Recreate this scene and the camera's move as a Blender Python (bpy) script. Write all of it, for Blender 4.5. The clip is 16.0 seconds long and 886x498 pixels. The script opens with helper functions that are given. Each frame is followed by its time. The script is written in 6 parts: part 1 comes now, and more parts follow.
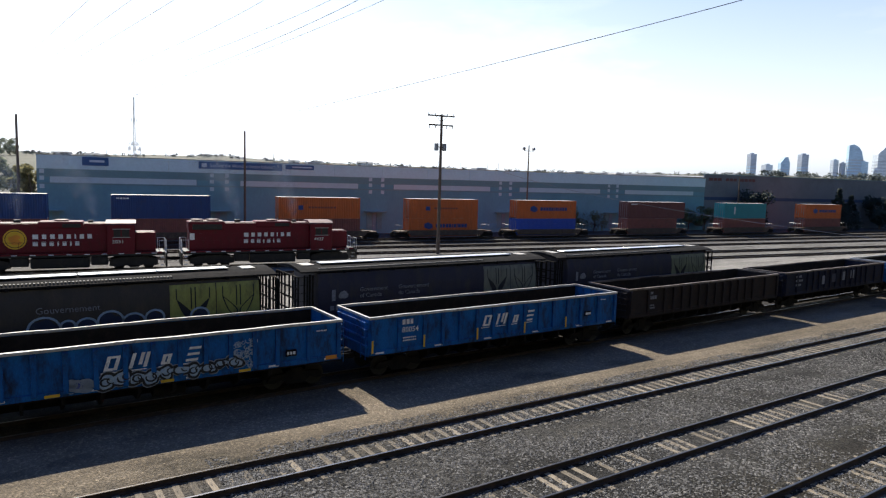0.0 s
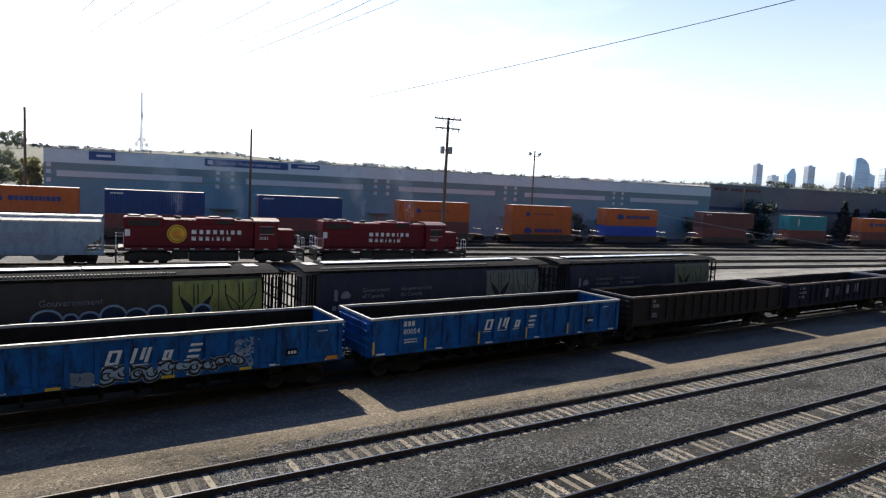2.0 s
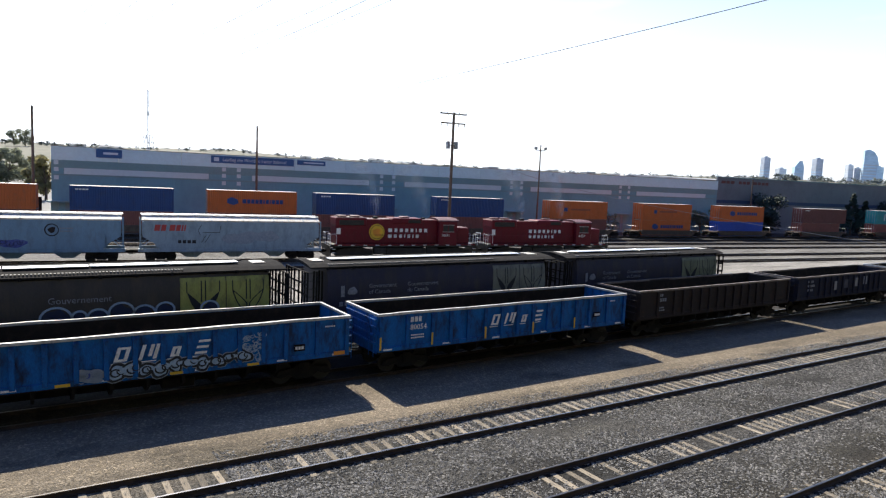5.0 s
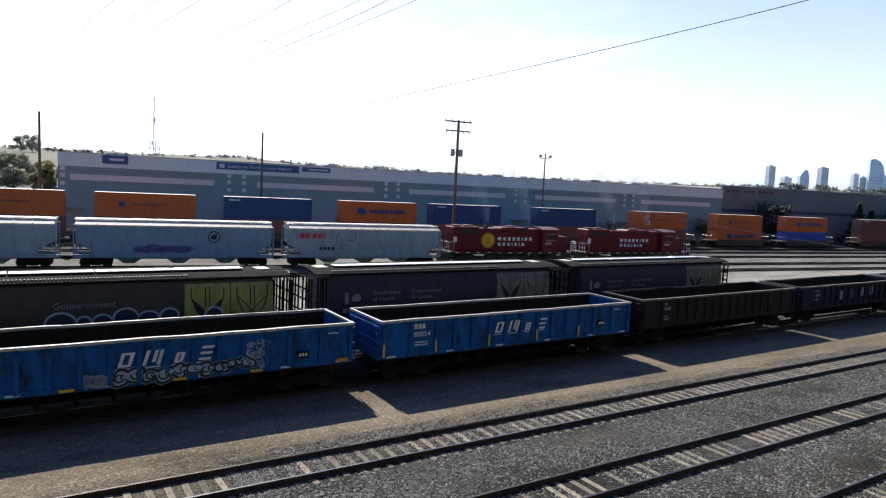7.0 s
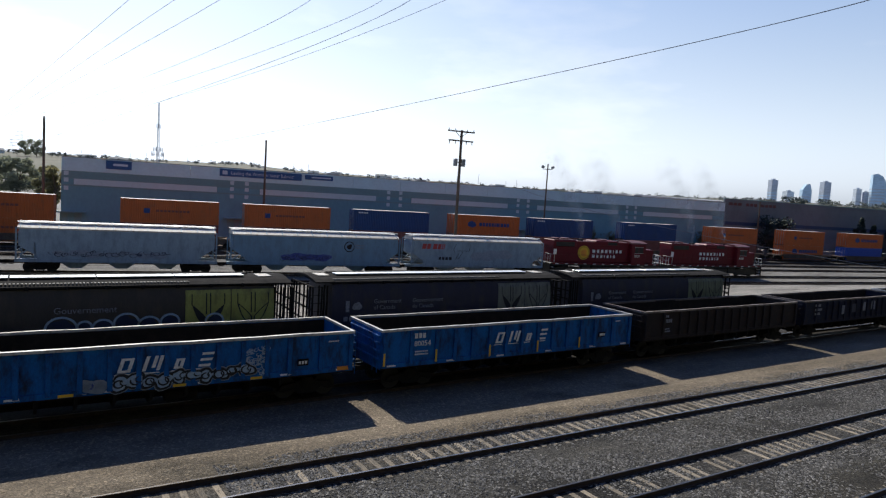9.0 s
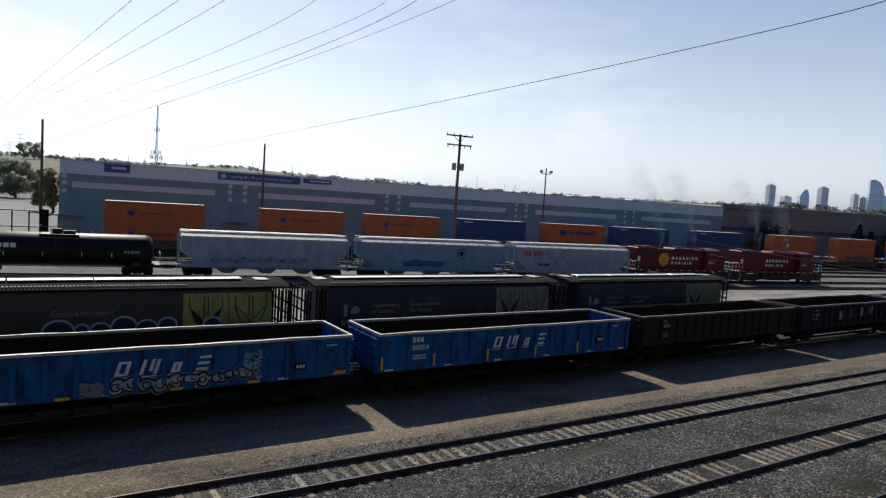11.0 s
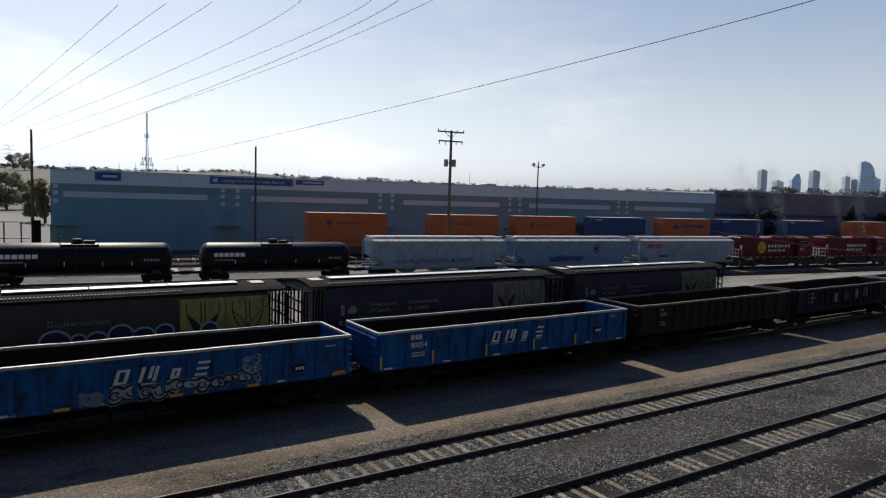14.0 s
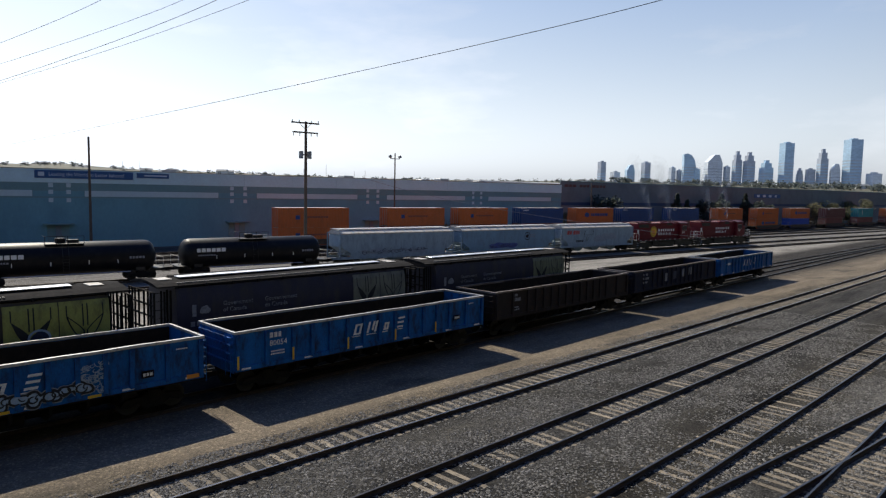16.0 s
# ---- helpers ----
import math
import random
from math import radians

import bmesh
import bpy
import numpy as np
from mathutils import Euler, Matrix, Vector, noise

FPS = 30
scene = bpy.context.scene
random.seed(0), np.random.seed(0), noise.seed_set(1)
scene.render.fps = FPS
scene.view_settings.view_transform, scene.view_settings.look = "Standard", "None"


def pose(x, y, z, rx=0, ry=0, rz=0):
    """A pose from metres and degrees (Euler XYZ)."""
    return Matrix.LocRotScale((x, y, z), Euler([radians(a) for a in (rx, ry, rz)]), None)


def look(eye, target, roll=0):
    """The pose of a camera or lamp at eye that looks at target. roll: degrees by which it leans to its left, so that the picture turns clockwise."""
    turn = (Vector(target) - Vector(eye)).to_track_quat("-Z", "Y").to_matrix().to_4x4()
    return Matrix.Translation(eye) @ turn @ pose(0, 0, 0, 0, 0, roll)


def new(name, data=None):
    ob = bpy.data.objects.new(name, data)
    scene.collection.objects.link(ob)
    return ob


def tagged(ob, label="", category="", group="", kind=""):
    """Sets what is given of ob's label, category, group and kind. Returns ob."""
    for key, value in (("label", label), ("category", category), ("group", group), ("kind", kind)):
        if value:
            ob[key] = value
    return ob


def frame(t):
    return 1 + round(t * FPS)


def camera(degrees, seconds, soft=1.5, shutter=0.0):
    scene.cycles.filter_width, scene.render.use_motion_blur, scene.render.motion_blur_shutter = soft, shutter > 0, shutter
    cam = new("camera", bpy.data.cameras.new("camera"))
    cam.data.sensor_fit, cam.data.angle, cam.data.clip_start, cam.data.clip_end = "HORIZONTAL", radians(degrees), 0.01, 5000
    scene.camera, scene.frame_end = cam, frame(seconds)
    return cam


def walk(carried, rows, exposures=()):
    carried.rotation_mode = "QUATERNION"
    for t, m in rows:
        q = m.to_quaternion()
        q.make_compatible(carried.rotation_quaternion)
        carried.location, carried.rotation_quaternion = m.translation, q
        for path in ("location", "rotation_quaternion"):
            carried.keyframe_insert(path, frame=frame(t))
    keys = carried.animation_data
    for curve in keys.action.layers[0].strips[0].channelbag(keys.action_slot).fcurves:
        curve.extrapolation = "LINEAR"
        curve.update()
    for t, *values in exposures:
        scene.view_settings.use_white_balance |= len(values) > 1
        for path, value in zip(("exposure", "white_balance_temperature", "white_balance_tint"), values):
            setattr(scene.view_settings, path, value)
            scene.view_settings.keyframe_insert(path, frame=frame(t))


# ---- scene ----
cam = camera(67.47, 16.0, 1.25)
EYE = (0.0, 0.0, 8.75)
# seconds, yaw, pitch, roll of the camera, which stands in one place
TURNS = [
    (0, -33.47, -5.87, -1.56), (0.5, -33.34, -5.94, -1.54), (1, -33.22, -5.79, -2.15), (1.5, -33.13, -5.72, -2.48),
    (2, -33.03, -5.63, -2.96), (2.5, -33.02, -5.81, -2.97), (3, -32.97, -5.95, -2.83), (3.5, -32.69, -6.15, -2.81),
    (4, -32.64, -6.38, -2.41), (6.5, -32.26, -5.45, -2.84), (7, -32.14, -5.45, -2.81), (7.5, -32.00, -5.01, -2.92),
    (8, -31.98, -4.78, -3.20), (8.5, -31.91, -4.74, -3.35), (9, -31.94, -4.65, -3.52), (11.5, -32.14, -4.19, -3.77),
    (12, -32.20, -4.12, -3.83), (12.5, -32.30, -4.20, -3.62), (13, -32.42, -4.48, -2.91), (13.5, -32.55, -4.51, -2.12),
    (14, -32.66, -4.55, -1.72), (14.5, -32.97, -4.43, -1.63), (15, -34.22, -4.22, -1.37), (15.5, -37.67, -4.30, -0.80),
    (16, -44.86, -4.94, -1.11)]
walk(cam, [(t, pose(*EYE, 90 + p, r, y)) for t, y, p, r in TURNS],
     exposures=[(0, 0.48, 6800, 10), (2, 0.53, 6800, 10), (3, 0.58, 6800, 10), (3.5, 0.64, 6800, 10), (4, 0.9, 6800, 10), (6.5, 0.62, 6700, 10), (7.5, 0.42, 6600, 10), (9, 0.08, 6550, 10), (11.5, -0.16, 6800, 10), (12.5, -0.26, 6850, 10), (14, -0.26, 6900, 10), (15, -0.22, 6900, 10), (16, 0.05, 6850, 10)])

# ---- light ----
SUN_AZ, SUN_EL = 5.0, 45.5
world = bpy.data.worlds.new("world")
scene.world = world
world.use_nodes = True
wn = world.node_tree.nodes
sky = wn.new("ShaderNodeTexSky")
sky.sky_type = "NISHITA"
sky.sun_disc = False
sky.sun_elevation, sky.sun_rotation = radians(SUN_EL), radians(SUN_AZ)
sky.air_density, sky.dust_density, sky.ozone_density = 1.0, 1.6, 1.3
wn["Background"].inputs[1].default_value = 0.1
wl = world.node_tree.links
sa, se = radians(SUN_AZ), radians(SUN_EL)
SUN_DIR = (math.sin(sa) * math.cos(se), math.cos(sa) * math.cos(se), math.sin(se))


def sky_mix(kind, factor, first, second):
    m = wn.new("ShaderNodeMix")
    m.data_type, m.blend_type = "RGBA", kind
    for socket, value in ((m.inputs[0], factor), (m.inputs[6], first), (m.inputs[7], second)):
        if isinstance(value, bpy.types.NodeSocket):
            wl.new(value, socket)
        else:
            socket.default_value = value
    return m.outputs[2]


def sky_ramp(socket, stops):
    r = wn.new("ShaderNodeValToRGB")
    e = r.color_ramp.elements
    e[0].position, e[0].color = stops[0][0], (*stops[0][1], 1)
    e[1].position, e[1].color = stops[-1][0], (*stops[-1][1], 1)
    for q, c in stops[1:-1]:
        e.new(q).color = (*c, 1)
    wl.new(socket, r.inputs[0])
    return r.outputs[0]


toward = wn.new("ShaderNodeTexCoord").outputs["Generated"]
height = wn.new("ShaderNodeSeparateXYZ")
wl.new(toward, height.inputs[0])
glow = wn.new("ShaderNodeVectorMath")
glow.operation = "DOT_PRODUCT"
glow.inputs[1].default_value = SUN_DIR
wl.new(toward, glow.inputs[0])
even = wn.new("ShaderNodeMapRange")  # haze evens out the fall-off away from the sun
even.inputs[1].default_value, even.inputs[2].default_value, even.inputs[3].default_value, even.inputs[4].default_value = 0.4, 0.85, 1.3, 1.0
wl.new(glow.outputs["Value"], even.inputs[0])
# deep blue overhead, pale towards the horizon
air = sky_mix("MULTIPLY", 1.0, sky.outputs[0], sky_ramp(height.outputs[2], ((0, (1.0, 1.0, 1.0)), (0.28, (0.84, 0.9, 0.97)), (0.55, (0.33, 0.48, 0.72)), (1, (0.11, 0.25, 0.58)))))
air = sky_mix("MULTIPLY", 1.0, air, even.outputs[0])
grey = wn.new("ShaderNodeRGBToBW")
wl.new(air, grey.inputs[0])
white = sky_mix("MULTIPLY", 1.0, grey.outputs[0], (1.0, 1.04, 1.10, 1))
haze = sky_ramp(height.outputs[2], ((0, (0.95, 0.95, 0.95)), (0.12, (0.72, 0.72, 0.72)), (0.3, (0.3, 0.3, 0.3)), (0.6, (0, 0, 0))))
air = sky_mix("MIX", haze, air, white)
# thin broken cloud, thickest low down
flat = wn.new("ShaderNodeMapping")
flat.inputs["Scale"].default_value = (1, 1, 3.2)
wl.new(toward, flat.inputs[0])
puffs = wn.new("ShaderNodeTexNoise")
puffs.inputs["Scale"].default_value, puffs.inputs["Detail"].default_value, puffs.inputs["Roughness"].default_value = 3.1, 7, 0.55
wl.new(flat.outputs[0], puffs.inputs[0])
cover = wn.new("ShaderNodeMapRange")
cover.inputs[1].default_value, cover.inputs[2].default_value, cover.inputs[4].default_value = 0.52, 0.72, 0.45
wl.new(puffs.outputs[0], cover.inputs[0])
thin = wn.new("ShaderNodeMapRange")
thin.inputs[1].default_value, thin.inputs[2].default_value, thin.inputs[3].default_value, thin.inputs[4].default_value = 0.2, 0.5, 1.0, 0.0
wl.new(height.outputs[2], thin.inputs[0])
veil = wn.new("ShaderNodeMath")
veil.operation = "MULTIPLY"
wl.new(cover.outputs[0], veil.inputs[0])
wl.new(thin.outputs[0], veil.inputs[1])
air = sky_mix("MIX", veil.outputs[0], air, sky_mix("MULTIPLY", 1.0, white, (1.45, 1.38, 1.34, 1)))
wl.new(sky_mix("MULTIPLY", 1.0, air, (1.15, 1.23, 1.34, 1)), wn["Background"].inputs[0])
sun = new("sun", bpy.data.lights.new("sun", "SUN"))
sun.data.energy, sun.data.angle, sun.data.color = 5.0, radians(0.55), (1.0, 0.95, 0.83)
sun.matrix_world = look(Vector(SUN_DIR) * 200, (0, 0, 0))

# ---- materials ----
MATS = {}


def mat(name, color, rough=0.7, metal=0.0, vary=0.25, scale=1.2, fine=25.0, bump=0.15, dirt=None, amount=0.35, stretch=(1, 1, 1), spec=0.5, piece=0.0):
    """Painted or raw surface: two scales of tone variation, patches of dirt, and fine relief, in metres."""
    if name in MATS:
        return MATS[name]
    m = bpy.data.materials.new(name)
    m.use_nodes = True
    n, l = m.node_tree.nodes, m.node_tree.links
    b = n["Principled BSDF"]
    co = n.new("ShaderNodeTexCoord")
    mp = n.new("ShaderNodeMapping")
    mp.inputs["Scale"].default_value = stretch
    l.new(co.outputs["Object"], mp.inputs[0])
    big, small = n.new("ShaderNodeTexNoise"), n.new("ShaderNodeTexNoise")
    big.inputs["Scale"].default_value, small.inputs["Scale"].default_value = scale, fine
    big.inputs["Detail"].default_value, small.inputs["Detail"].default_value = 5, 4
    l.new(mp.outputs[0], big.inputs[0])
    l.new(mp.outputs[0], small.inputs[0])
    add = n.new("ShaderNodeMath")
    add.operation = "ADD"
    l.new(big.outputs[0], add.inputs[0])
    l.new(small.outputs[0], add.inputs[1])
    last = add.outputs[0]
    if piece:
        info = n.new("ShaderNodeObjectInfo")
        mul = n.new("ShaderNodeMath")
        mul.operation = "MULTIPLY_ADD"
        mul.inputs[1].default_value, mul.inputs[2].default_value = piece, -piece / 2
        l.new(info.outputs["Random"], mul.inputs[0])
        a2 = n.new("ShaderNodeMath")
        a2.operation = "ADD"
        l.new(last, a2.inputs[0])
        l.new(mul.outputs[0], a2.inputs[1])
        last = a2.outputs[0]
    r = n.new("ShaderNodeMapRange")
    r.inputs[1].default_value, r.inputs[2].default_value = 0.55, 1.45
    r.inputs[3].default_value, r.inputs[4].default_value = 1 - vary, 1 + vary
    l.new(last, r.inputs[0])
    tone = n.new("ShaderNodeMix")
    tone.data_type, tone.blend_type = "RGBA", "MULTIPLY"
    tone.inputs[0].default_value = 1
    tone.inputs[6].default_value = (*color, 1)
    l.new(r.outputs[0], tone.inputs[7])
    out = tone.outputs[2]
    if dirt:
        dn = n.new("ShaderNodeTexNoise")
        dn.inputs["Scale"].default_value, dn.inputs["Detail"].default_value = scale * 1.7, 8
        dn.inputs["Roughness"].default_value = 0.7
        l.new(mp.outputs[0], dn.inputs[0])
        dr = n.new("ShaderNodeMapRange")
        dr.inputs[1].default_value, dr.inputs[2].default_value = 0.62 - amount * 0.4, 0.82 - amount * 0.4
        l.new(dn.outputs[0], dr.inputs[0])
        mix = n.new("ShaderNodeMix")
        mix.data_type = "RGBA"
        mix.inputs[7].default_value = (*dirt, 1)
        l.new(dr.outputs[0], mix.inputs[0])
        l.new(out, mix.inputs[6])
        out = mix.outputs[2]
    l.new(out, b.inputs["Base Color"])
    b.inputs["Roughness"].default_value, b.inputs["Metallic"].default_value = rough, metal
    b.inputs["Specular IOR Level"].default_value = spec
    if bump:
        bp = n.new("ShaderNodeBump")
        bp.inputs["Strength"].default_value, bp.inputs["Distance"].default_value = bump, 0.03
        l.new(small.outputs[0], bp.inputs["Height"])
        l.new(bp.outputs[0], b.inputs["Normal"])
    MATS[name] = m
    return m


RUST = (0.09, 0.045, 0.025)
BLUE = mat("blue_paint", (0.003, 0.115, 0.37), 0.55, spec=0.22, dirt=(0.012, 0.03, 0.07), amount=0.4, vary=0.36, stretch=(1, 1, 0.4), piece=0.25)
NAVYCAR = mat("grimy_navy_car_paint", (0.013, 0.017, 0.038), 0.75, spec=0.25, dirt=(0.03, 0.022, 0.02), amount=0.35, vary=0.3)
BLUE_DARK = mat("faded_navy_paint", (0.02, 0.03, 0.07), 0.6, dirt=(0.06, 0.06, 0.07), amount=0.2)
BROWN = mat("brown_car_paint", (0.026, 0.02, 0.02), 0.75, spec=0.25, dirt=(0.05, 0.028, 0.02), amount=0.25, vary=0.3, piece=0.2)
INSIDE = mat("worn_steel_inside", (0.018, 0.015, 0.013), 0.9, spec=0.2, dirt=(0.035, 0.026, 0.02), amount=0.35, vary=0.4)
# Worn steel, coloured paler so that the rim carries the sun glint
RIM = mat("worn_rim_with_glint", (0.46, 0.46, 0.46), 0.45, 0.3, dirt=(0.2, 0.14, 0.1), amount=0.25, scale=3)
RIM_DARK = mat("dull_brown_rim", (0.2, 0.17, 0.15), 0.6, 0.1, dirt=RUST, amount=0.4, scale=3)
STEEL = mat("dark_cast_steel", (0.013, 0.012, 0.012), 0.85, 0.0, spec=0.15, dirt=(0.024, 0.019, 0.016), amount=0.4)
WHEEL = mat("wheel_steel", (0.022, 0.019, 0.017), 0.75, 0.0, bump=0.05)
WHITE = mat("white_marking", (0.78, 0.78, 0.76), 0.6, dirt=(0.3, 0.3, 0.3), amount=0.15, scale=4, bump=0.05)
YELLOW = mat("yellow_marking", (0.75, 0.45, 0.03), 0.55, bump=0.05)
ORANGE_M = mat("amber_reflector", (0.75, 0.28, 0.03), 0.5, bump=0.05)
RED = mat("red_engine_paint", (0.135, 0.005, 0.014), 0.5, spec=0.3, dirt=(0.08, 0.016, 0.016), amount=0.25, vary=0.2, stretch=(1, 1, 0.5))
RED_TOP = mat("sun_bleached_roof_red", (0.10, 0.02, 0.024), 0.55, dirt=(0.14, 0.09, 0.08), amount=0.3)
BLACK = mat("black_paint", (0.012, 0.012, 0.013), 0.5, dirt=(0.04, 0.035, 0.03), amount=0.3)
TANK = mat("black_tank_paint", (0.006, 0.006, 0.008), 0.45, spec=0.22, dirt=(0.016, 0.015, 0.014), amount=0.35, scale=0.8)
GREY = mat("pale_grey_car_paint", (0.25, 0.34, 0.42), 0.6, dirt=(0.17, 0.23, 0.28), amount=0.35, stretch=(1, 1, 0.35), vary=0.2)
GREYBLUE = mat("blue_grey_car_paint", (0.15, 0.27, 0.39), 0.6, dirt=(0.13, 0.2, 0.27), amount=0.35, stretch=(1, 1, 0.35), vary=0.2)
GREYROOF = mat("dusty_grey_roof", (0.5, 0.48, 0.45), 0.65, dirt=(0.33, 0.24, 0.16), amount=0.35, scale=2)
HOPDARK = mat("weathered_brown_hopper_paint", (0.055, 0.045, 0.038), 0.7, dirt=(0.08, 0.06, 0.045), amount=0.4, stretch=(1, 1, 0.3))
HOPNAVY = mat("dusty_navy_hopper_paint", (0.02, 0.02, 0.045), 0.65, dirt=(0.042, 0.036, 0.04), amount=0.35, stretch=(1, 1, 0.3))
HOPROOF = mat("grimy_hopper_roof", (0.022, 0.021, 0.021), 0.95, spec=0.06, dirt=(0.04, 0.036, 0.033), amount=0.35, scale=2)
BOARD = mat("galvanised_running_board", (0.75, 0.76, 0.78), 0.35, 0.7, vary=0.15, scale=3)
WHEAT = mat("yellow_green_panel_paint", (0.36, 0.35, 0.09), 0.65, dirt=(0.14, 0.13, 0.05), amount=0.3, stretch=(1, 1, 0.4))
WHEATGREY = mat("grey_green_panel_paint", (0.18, 0.185, 0.15), 0.65, dirt=(0.07, 0.07, 0.07), amount=0.3, stretch=(1, 1, 0.4))
WHEATPALE = mat("pale_green_panel_paint", (0.19, 0.205, 0.13), 0.65, dirt=(0.12, 0.12, 0.08), amount=0.35, stretch=(1, 1, 0.4))
GRATING = mat("dull_grating_steel", (0.12, 0.115, 0.11), 0.7, 0.2)
LEAFDARK = mat("dark_leaf_marking", (0.02, 0.02, 0.022), 0.7, bump=0.05)
LETTER = mat("faded_letter_paint", (0.25, 0.26, 0.30), 0.7, dirt=(0.07, 0.07, 0.09), amount=0.3, scale=5)
PALEBLUE = mat("pale_blue_spray_paint", (0.30, 0.42, 0.55), 0.7, dirt=(0.5, 0.55, 0.6), amount=0.35, scale=5)
SPRAYBLUE = mat("blue_spray_paint", (0.05, 0.07, 0.28), 0.7, dirt=(0.12, 0.16, 0.35), amount=0.4, scale=3)
SPRAYGREY = mat("grey_spray_paint", (0.22, 0.27, 0.33), 0.7, dirt=(0.3, 0.34, 0.4), amount=0.4, scale=3)
REDMARK = mat("faded_red_marking", (0.42, 0.05, 0.05), 0.6, bump=0.05)
C_ORANGE = mat("orange_container_paint", (0.58, 0.125, 0.025), 0.5, dirt=(0.38, 0.11, 0.04), amount=0.25, stretch=(1, 1, 0.4), vary=0.15)
C_BLUE = mat("blue_container_paint", (0.012, 0.055, 0.19), 0.5, dirt=(0.03, 0.05, 0.13), amount=0.25, stretch=(1, 1, 0.4), vary=0.15)
C_BRIGHT = mat("bright_blue_container_paint", (0.02, 0.08, 0.42), 0.5, vary=0.15)
C_BROWN = mat("oxide_red_container_paint", (0.15, 0.05, 0.045), 0.6, dirt=(0.1, 0.04, 0.035), amount=0.3, vary=0.2)
C_RED = mat("dull_red_container_paint", (0.24, 0.075, 0.06), 0.6, dirt=(0.15, 0.06, 0.05), amount=0.3, vary=0.2)
C_TEAL = mat("teal_container_paint", (0.02, 0.26, 0.28), 0.5, vary=0.15)
# One pale roof tone for all containers, with the sunlight put into it
C_ROOF = mat("sun_tinted_container_roof", (0.55, 0.5, 0.45), 0.5, dirt=(0.35, 0.3, 0.27), amount=0.3)
C_NAVY = mat("navy_marking", (0.015, 0.05, 0.2), 0.5, bump=0.05)
WELL = mat("dusty_well_car_steel", (0.09, 0.06, 0.045), 0.75, dirt=(0.16, 0.12, 0.08), amount=0.4)
WALL = mat("teal_grey_wall_panel", (0.165, 0.345, 0.405), 0.7, dirt=(0.14, 0.295, 0.35), amount=0.35, scale=0.15, vary=0.12, fine=3, bump=0.05, stretch=(1, 1, 0.5))
WALLDARK = mat("slate_wall_band", (0.185, 0.31, 0.325), 0.7, scale=0.2, vary=0.12, fine=3, bump=0.05)
PARAPET = mat("pale_parapet_panel", (0.61, 0.78, 0.82), 0.7, dirt=(0.54, 0.70, 0.74), amount=0.3, scale=0.2, vary=0.1, fine=3, bump=0.05, piece=0.15)
STRIP = mat("translucent_window_strip", (0.55, 0.66, 0.69), 0.5, scale=0.5, vary=0.1, fine=4, bump=0.05)
WALL2 = mat("taupe_brick_wall", (0.175, 0.195, 0.21), 0.8, dirt=(0.135, 0.15, 0.165), amount=0.35, scale=0.12, vary=0.15, fine=4, bump=0.1)
ROOF = mat("grey_roof_sheet", (0.3, 0.3, 0.31), 0.7, scale=0.2, fine=2)
STRIPEBLUE = mat("navy_wall_stripe", (0.03, 0.06, 0.13), 0.6, scale=0.3, fine=3)
SIGNBLUE = mat("blue_sign_face", (0.03, 0.10, 0.26), 0.5, bump=0.03)
SIGNTEXT = mat("pale_sign_letters", (0.6, 0.66, 0.72), 0.6, bump=0.03)
DOOR = mat("dock_door_grey", (0.22, 0.27, 0.31), 0.6, scale=1)
WOODPOLE = mat("weathered_pole_wood", (0.12, 0.085, 0.06), 0.85, stretch=(4, 4, 0.4), vary=0.35, fine=12, dirt=(0.2, 0.17, 0.14), amount=0.3)
GALV = mat("galvanised_metal", (0.35, 0.36, 0.37), 0.5, 0.5)
WIRE = mat("cable_sheath", (0.10, 0.10, 0.11), 0.6, bump=0.0)
RAILTOP = mat("polished_rail_steel", (0.13, 0.115, 0.105), 0.33, 1.0, vary=0.3, scale=2, fine=20, bump=0.05, stretch=(0.2, 1, 1))
# Lighter copy of the rail steel, which paints sun glint onto track 1
RAILSHINE = mat("glint_bright_rail_steel", (0.32, 0.29, 0.27), 0.2, 1.0, vary=0.25, scale=2, fine=20, bump=0.03, stretch=(0.2, 1, 1))
RAILWEB = mat("rusty_rail_web", (0.035, 0.024, 0.02), 0.85, vary=0.35, dirt=(0.07, 0.04, 0.025), amount=0.4)
TIE = mat("weathered_tie_wood", (0.20, 0.165, 0.122), 0.9, vary=0.75, scale=1.5, fine=14, bump=0.5, stretch=(8, 1, 4), piece=0.55, dirt=(0.035, 0.032, 0.029), amount=0.32)
STONE = mat("ballast_stone", (0.125, 0.119, 0.111), 0.9, vary=0.85, scale=7, fine=30, bump=0.4)
# every stone has a tone of its own
nt = STONE.node_tree
isle, spread, tint = nt.nodes.new("ShaderNodeNewGeometry"), nt.nodes.new("ShaderNodeMapRange"), nt.nodes.new("ShaderNodeMix")
spread.inputs[3].default_value, spread.inputs[4].default_value = 0.3, 1.9
tint.data_type, tint.blend_type = "RGBA", "MULTIPLY"
tint.inputs[0].default_value = 1
nt.links.new(isle.outputs["Random Per Island"], spread.inputs[0])
nt.links.new(nt.nodes["Principled BSDF"].inputs["Base Color"].links[0].from_socket, tint.inputs[6])
nt.links.new(spread.outputs[0], tint.inputs[7])
nt.links.new(tint.outputs[2], nt.nodes["Principled BSDF"].inputs["Base Color"])
BARK = mat("tree_bark", (0.10, 0.075, 0.055), 0.9, vary=0.4, fine=18, bump=0.6)
LEAF = mat("dark_green_leaves", (0.17, 0.17, 0.095), 0.7, vary=0.6, scale=0.7, fine=6, bump=0.0)
# For far crowns: distance haze is mixed into this paler green
LEAFPALE = mat("haze_grey_green_leaves", (0.26, 0.28, 0.2), 0.8, vary=0.5, scale=0.7, fine=6, bump=0.0)
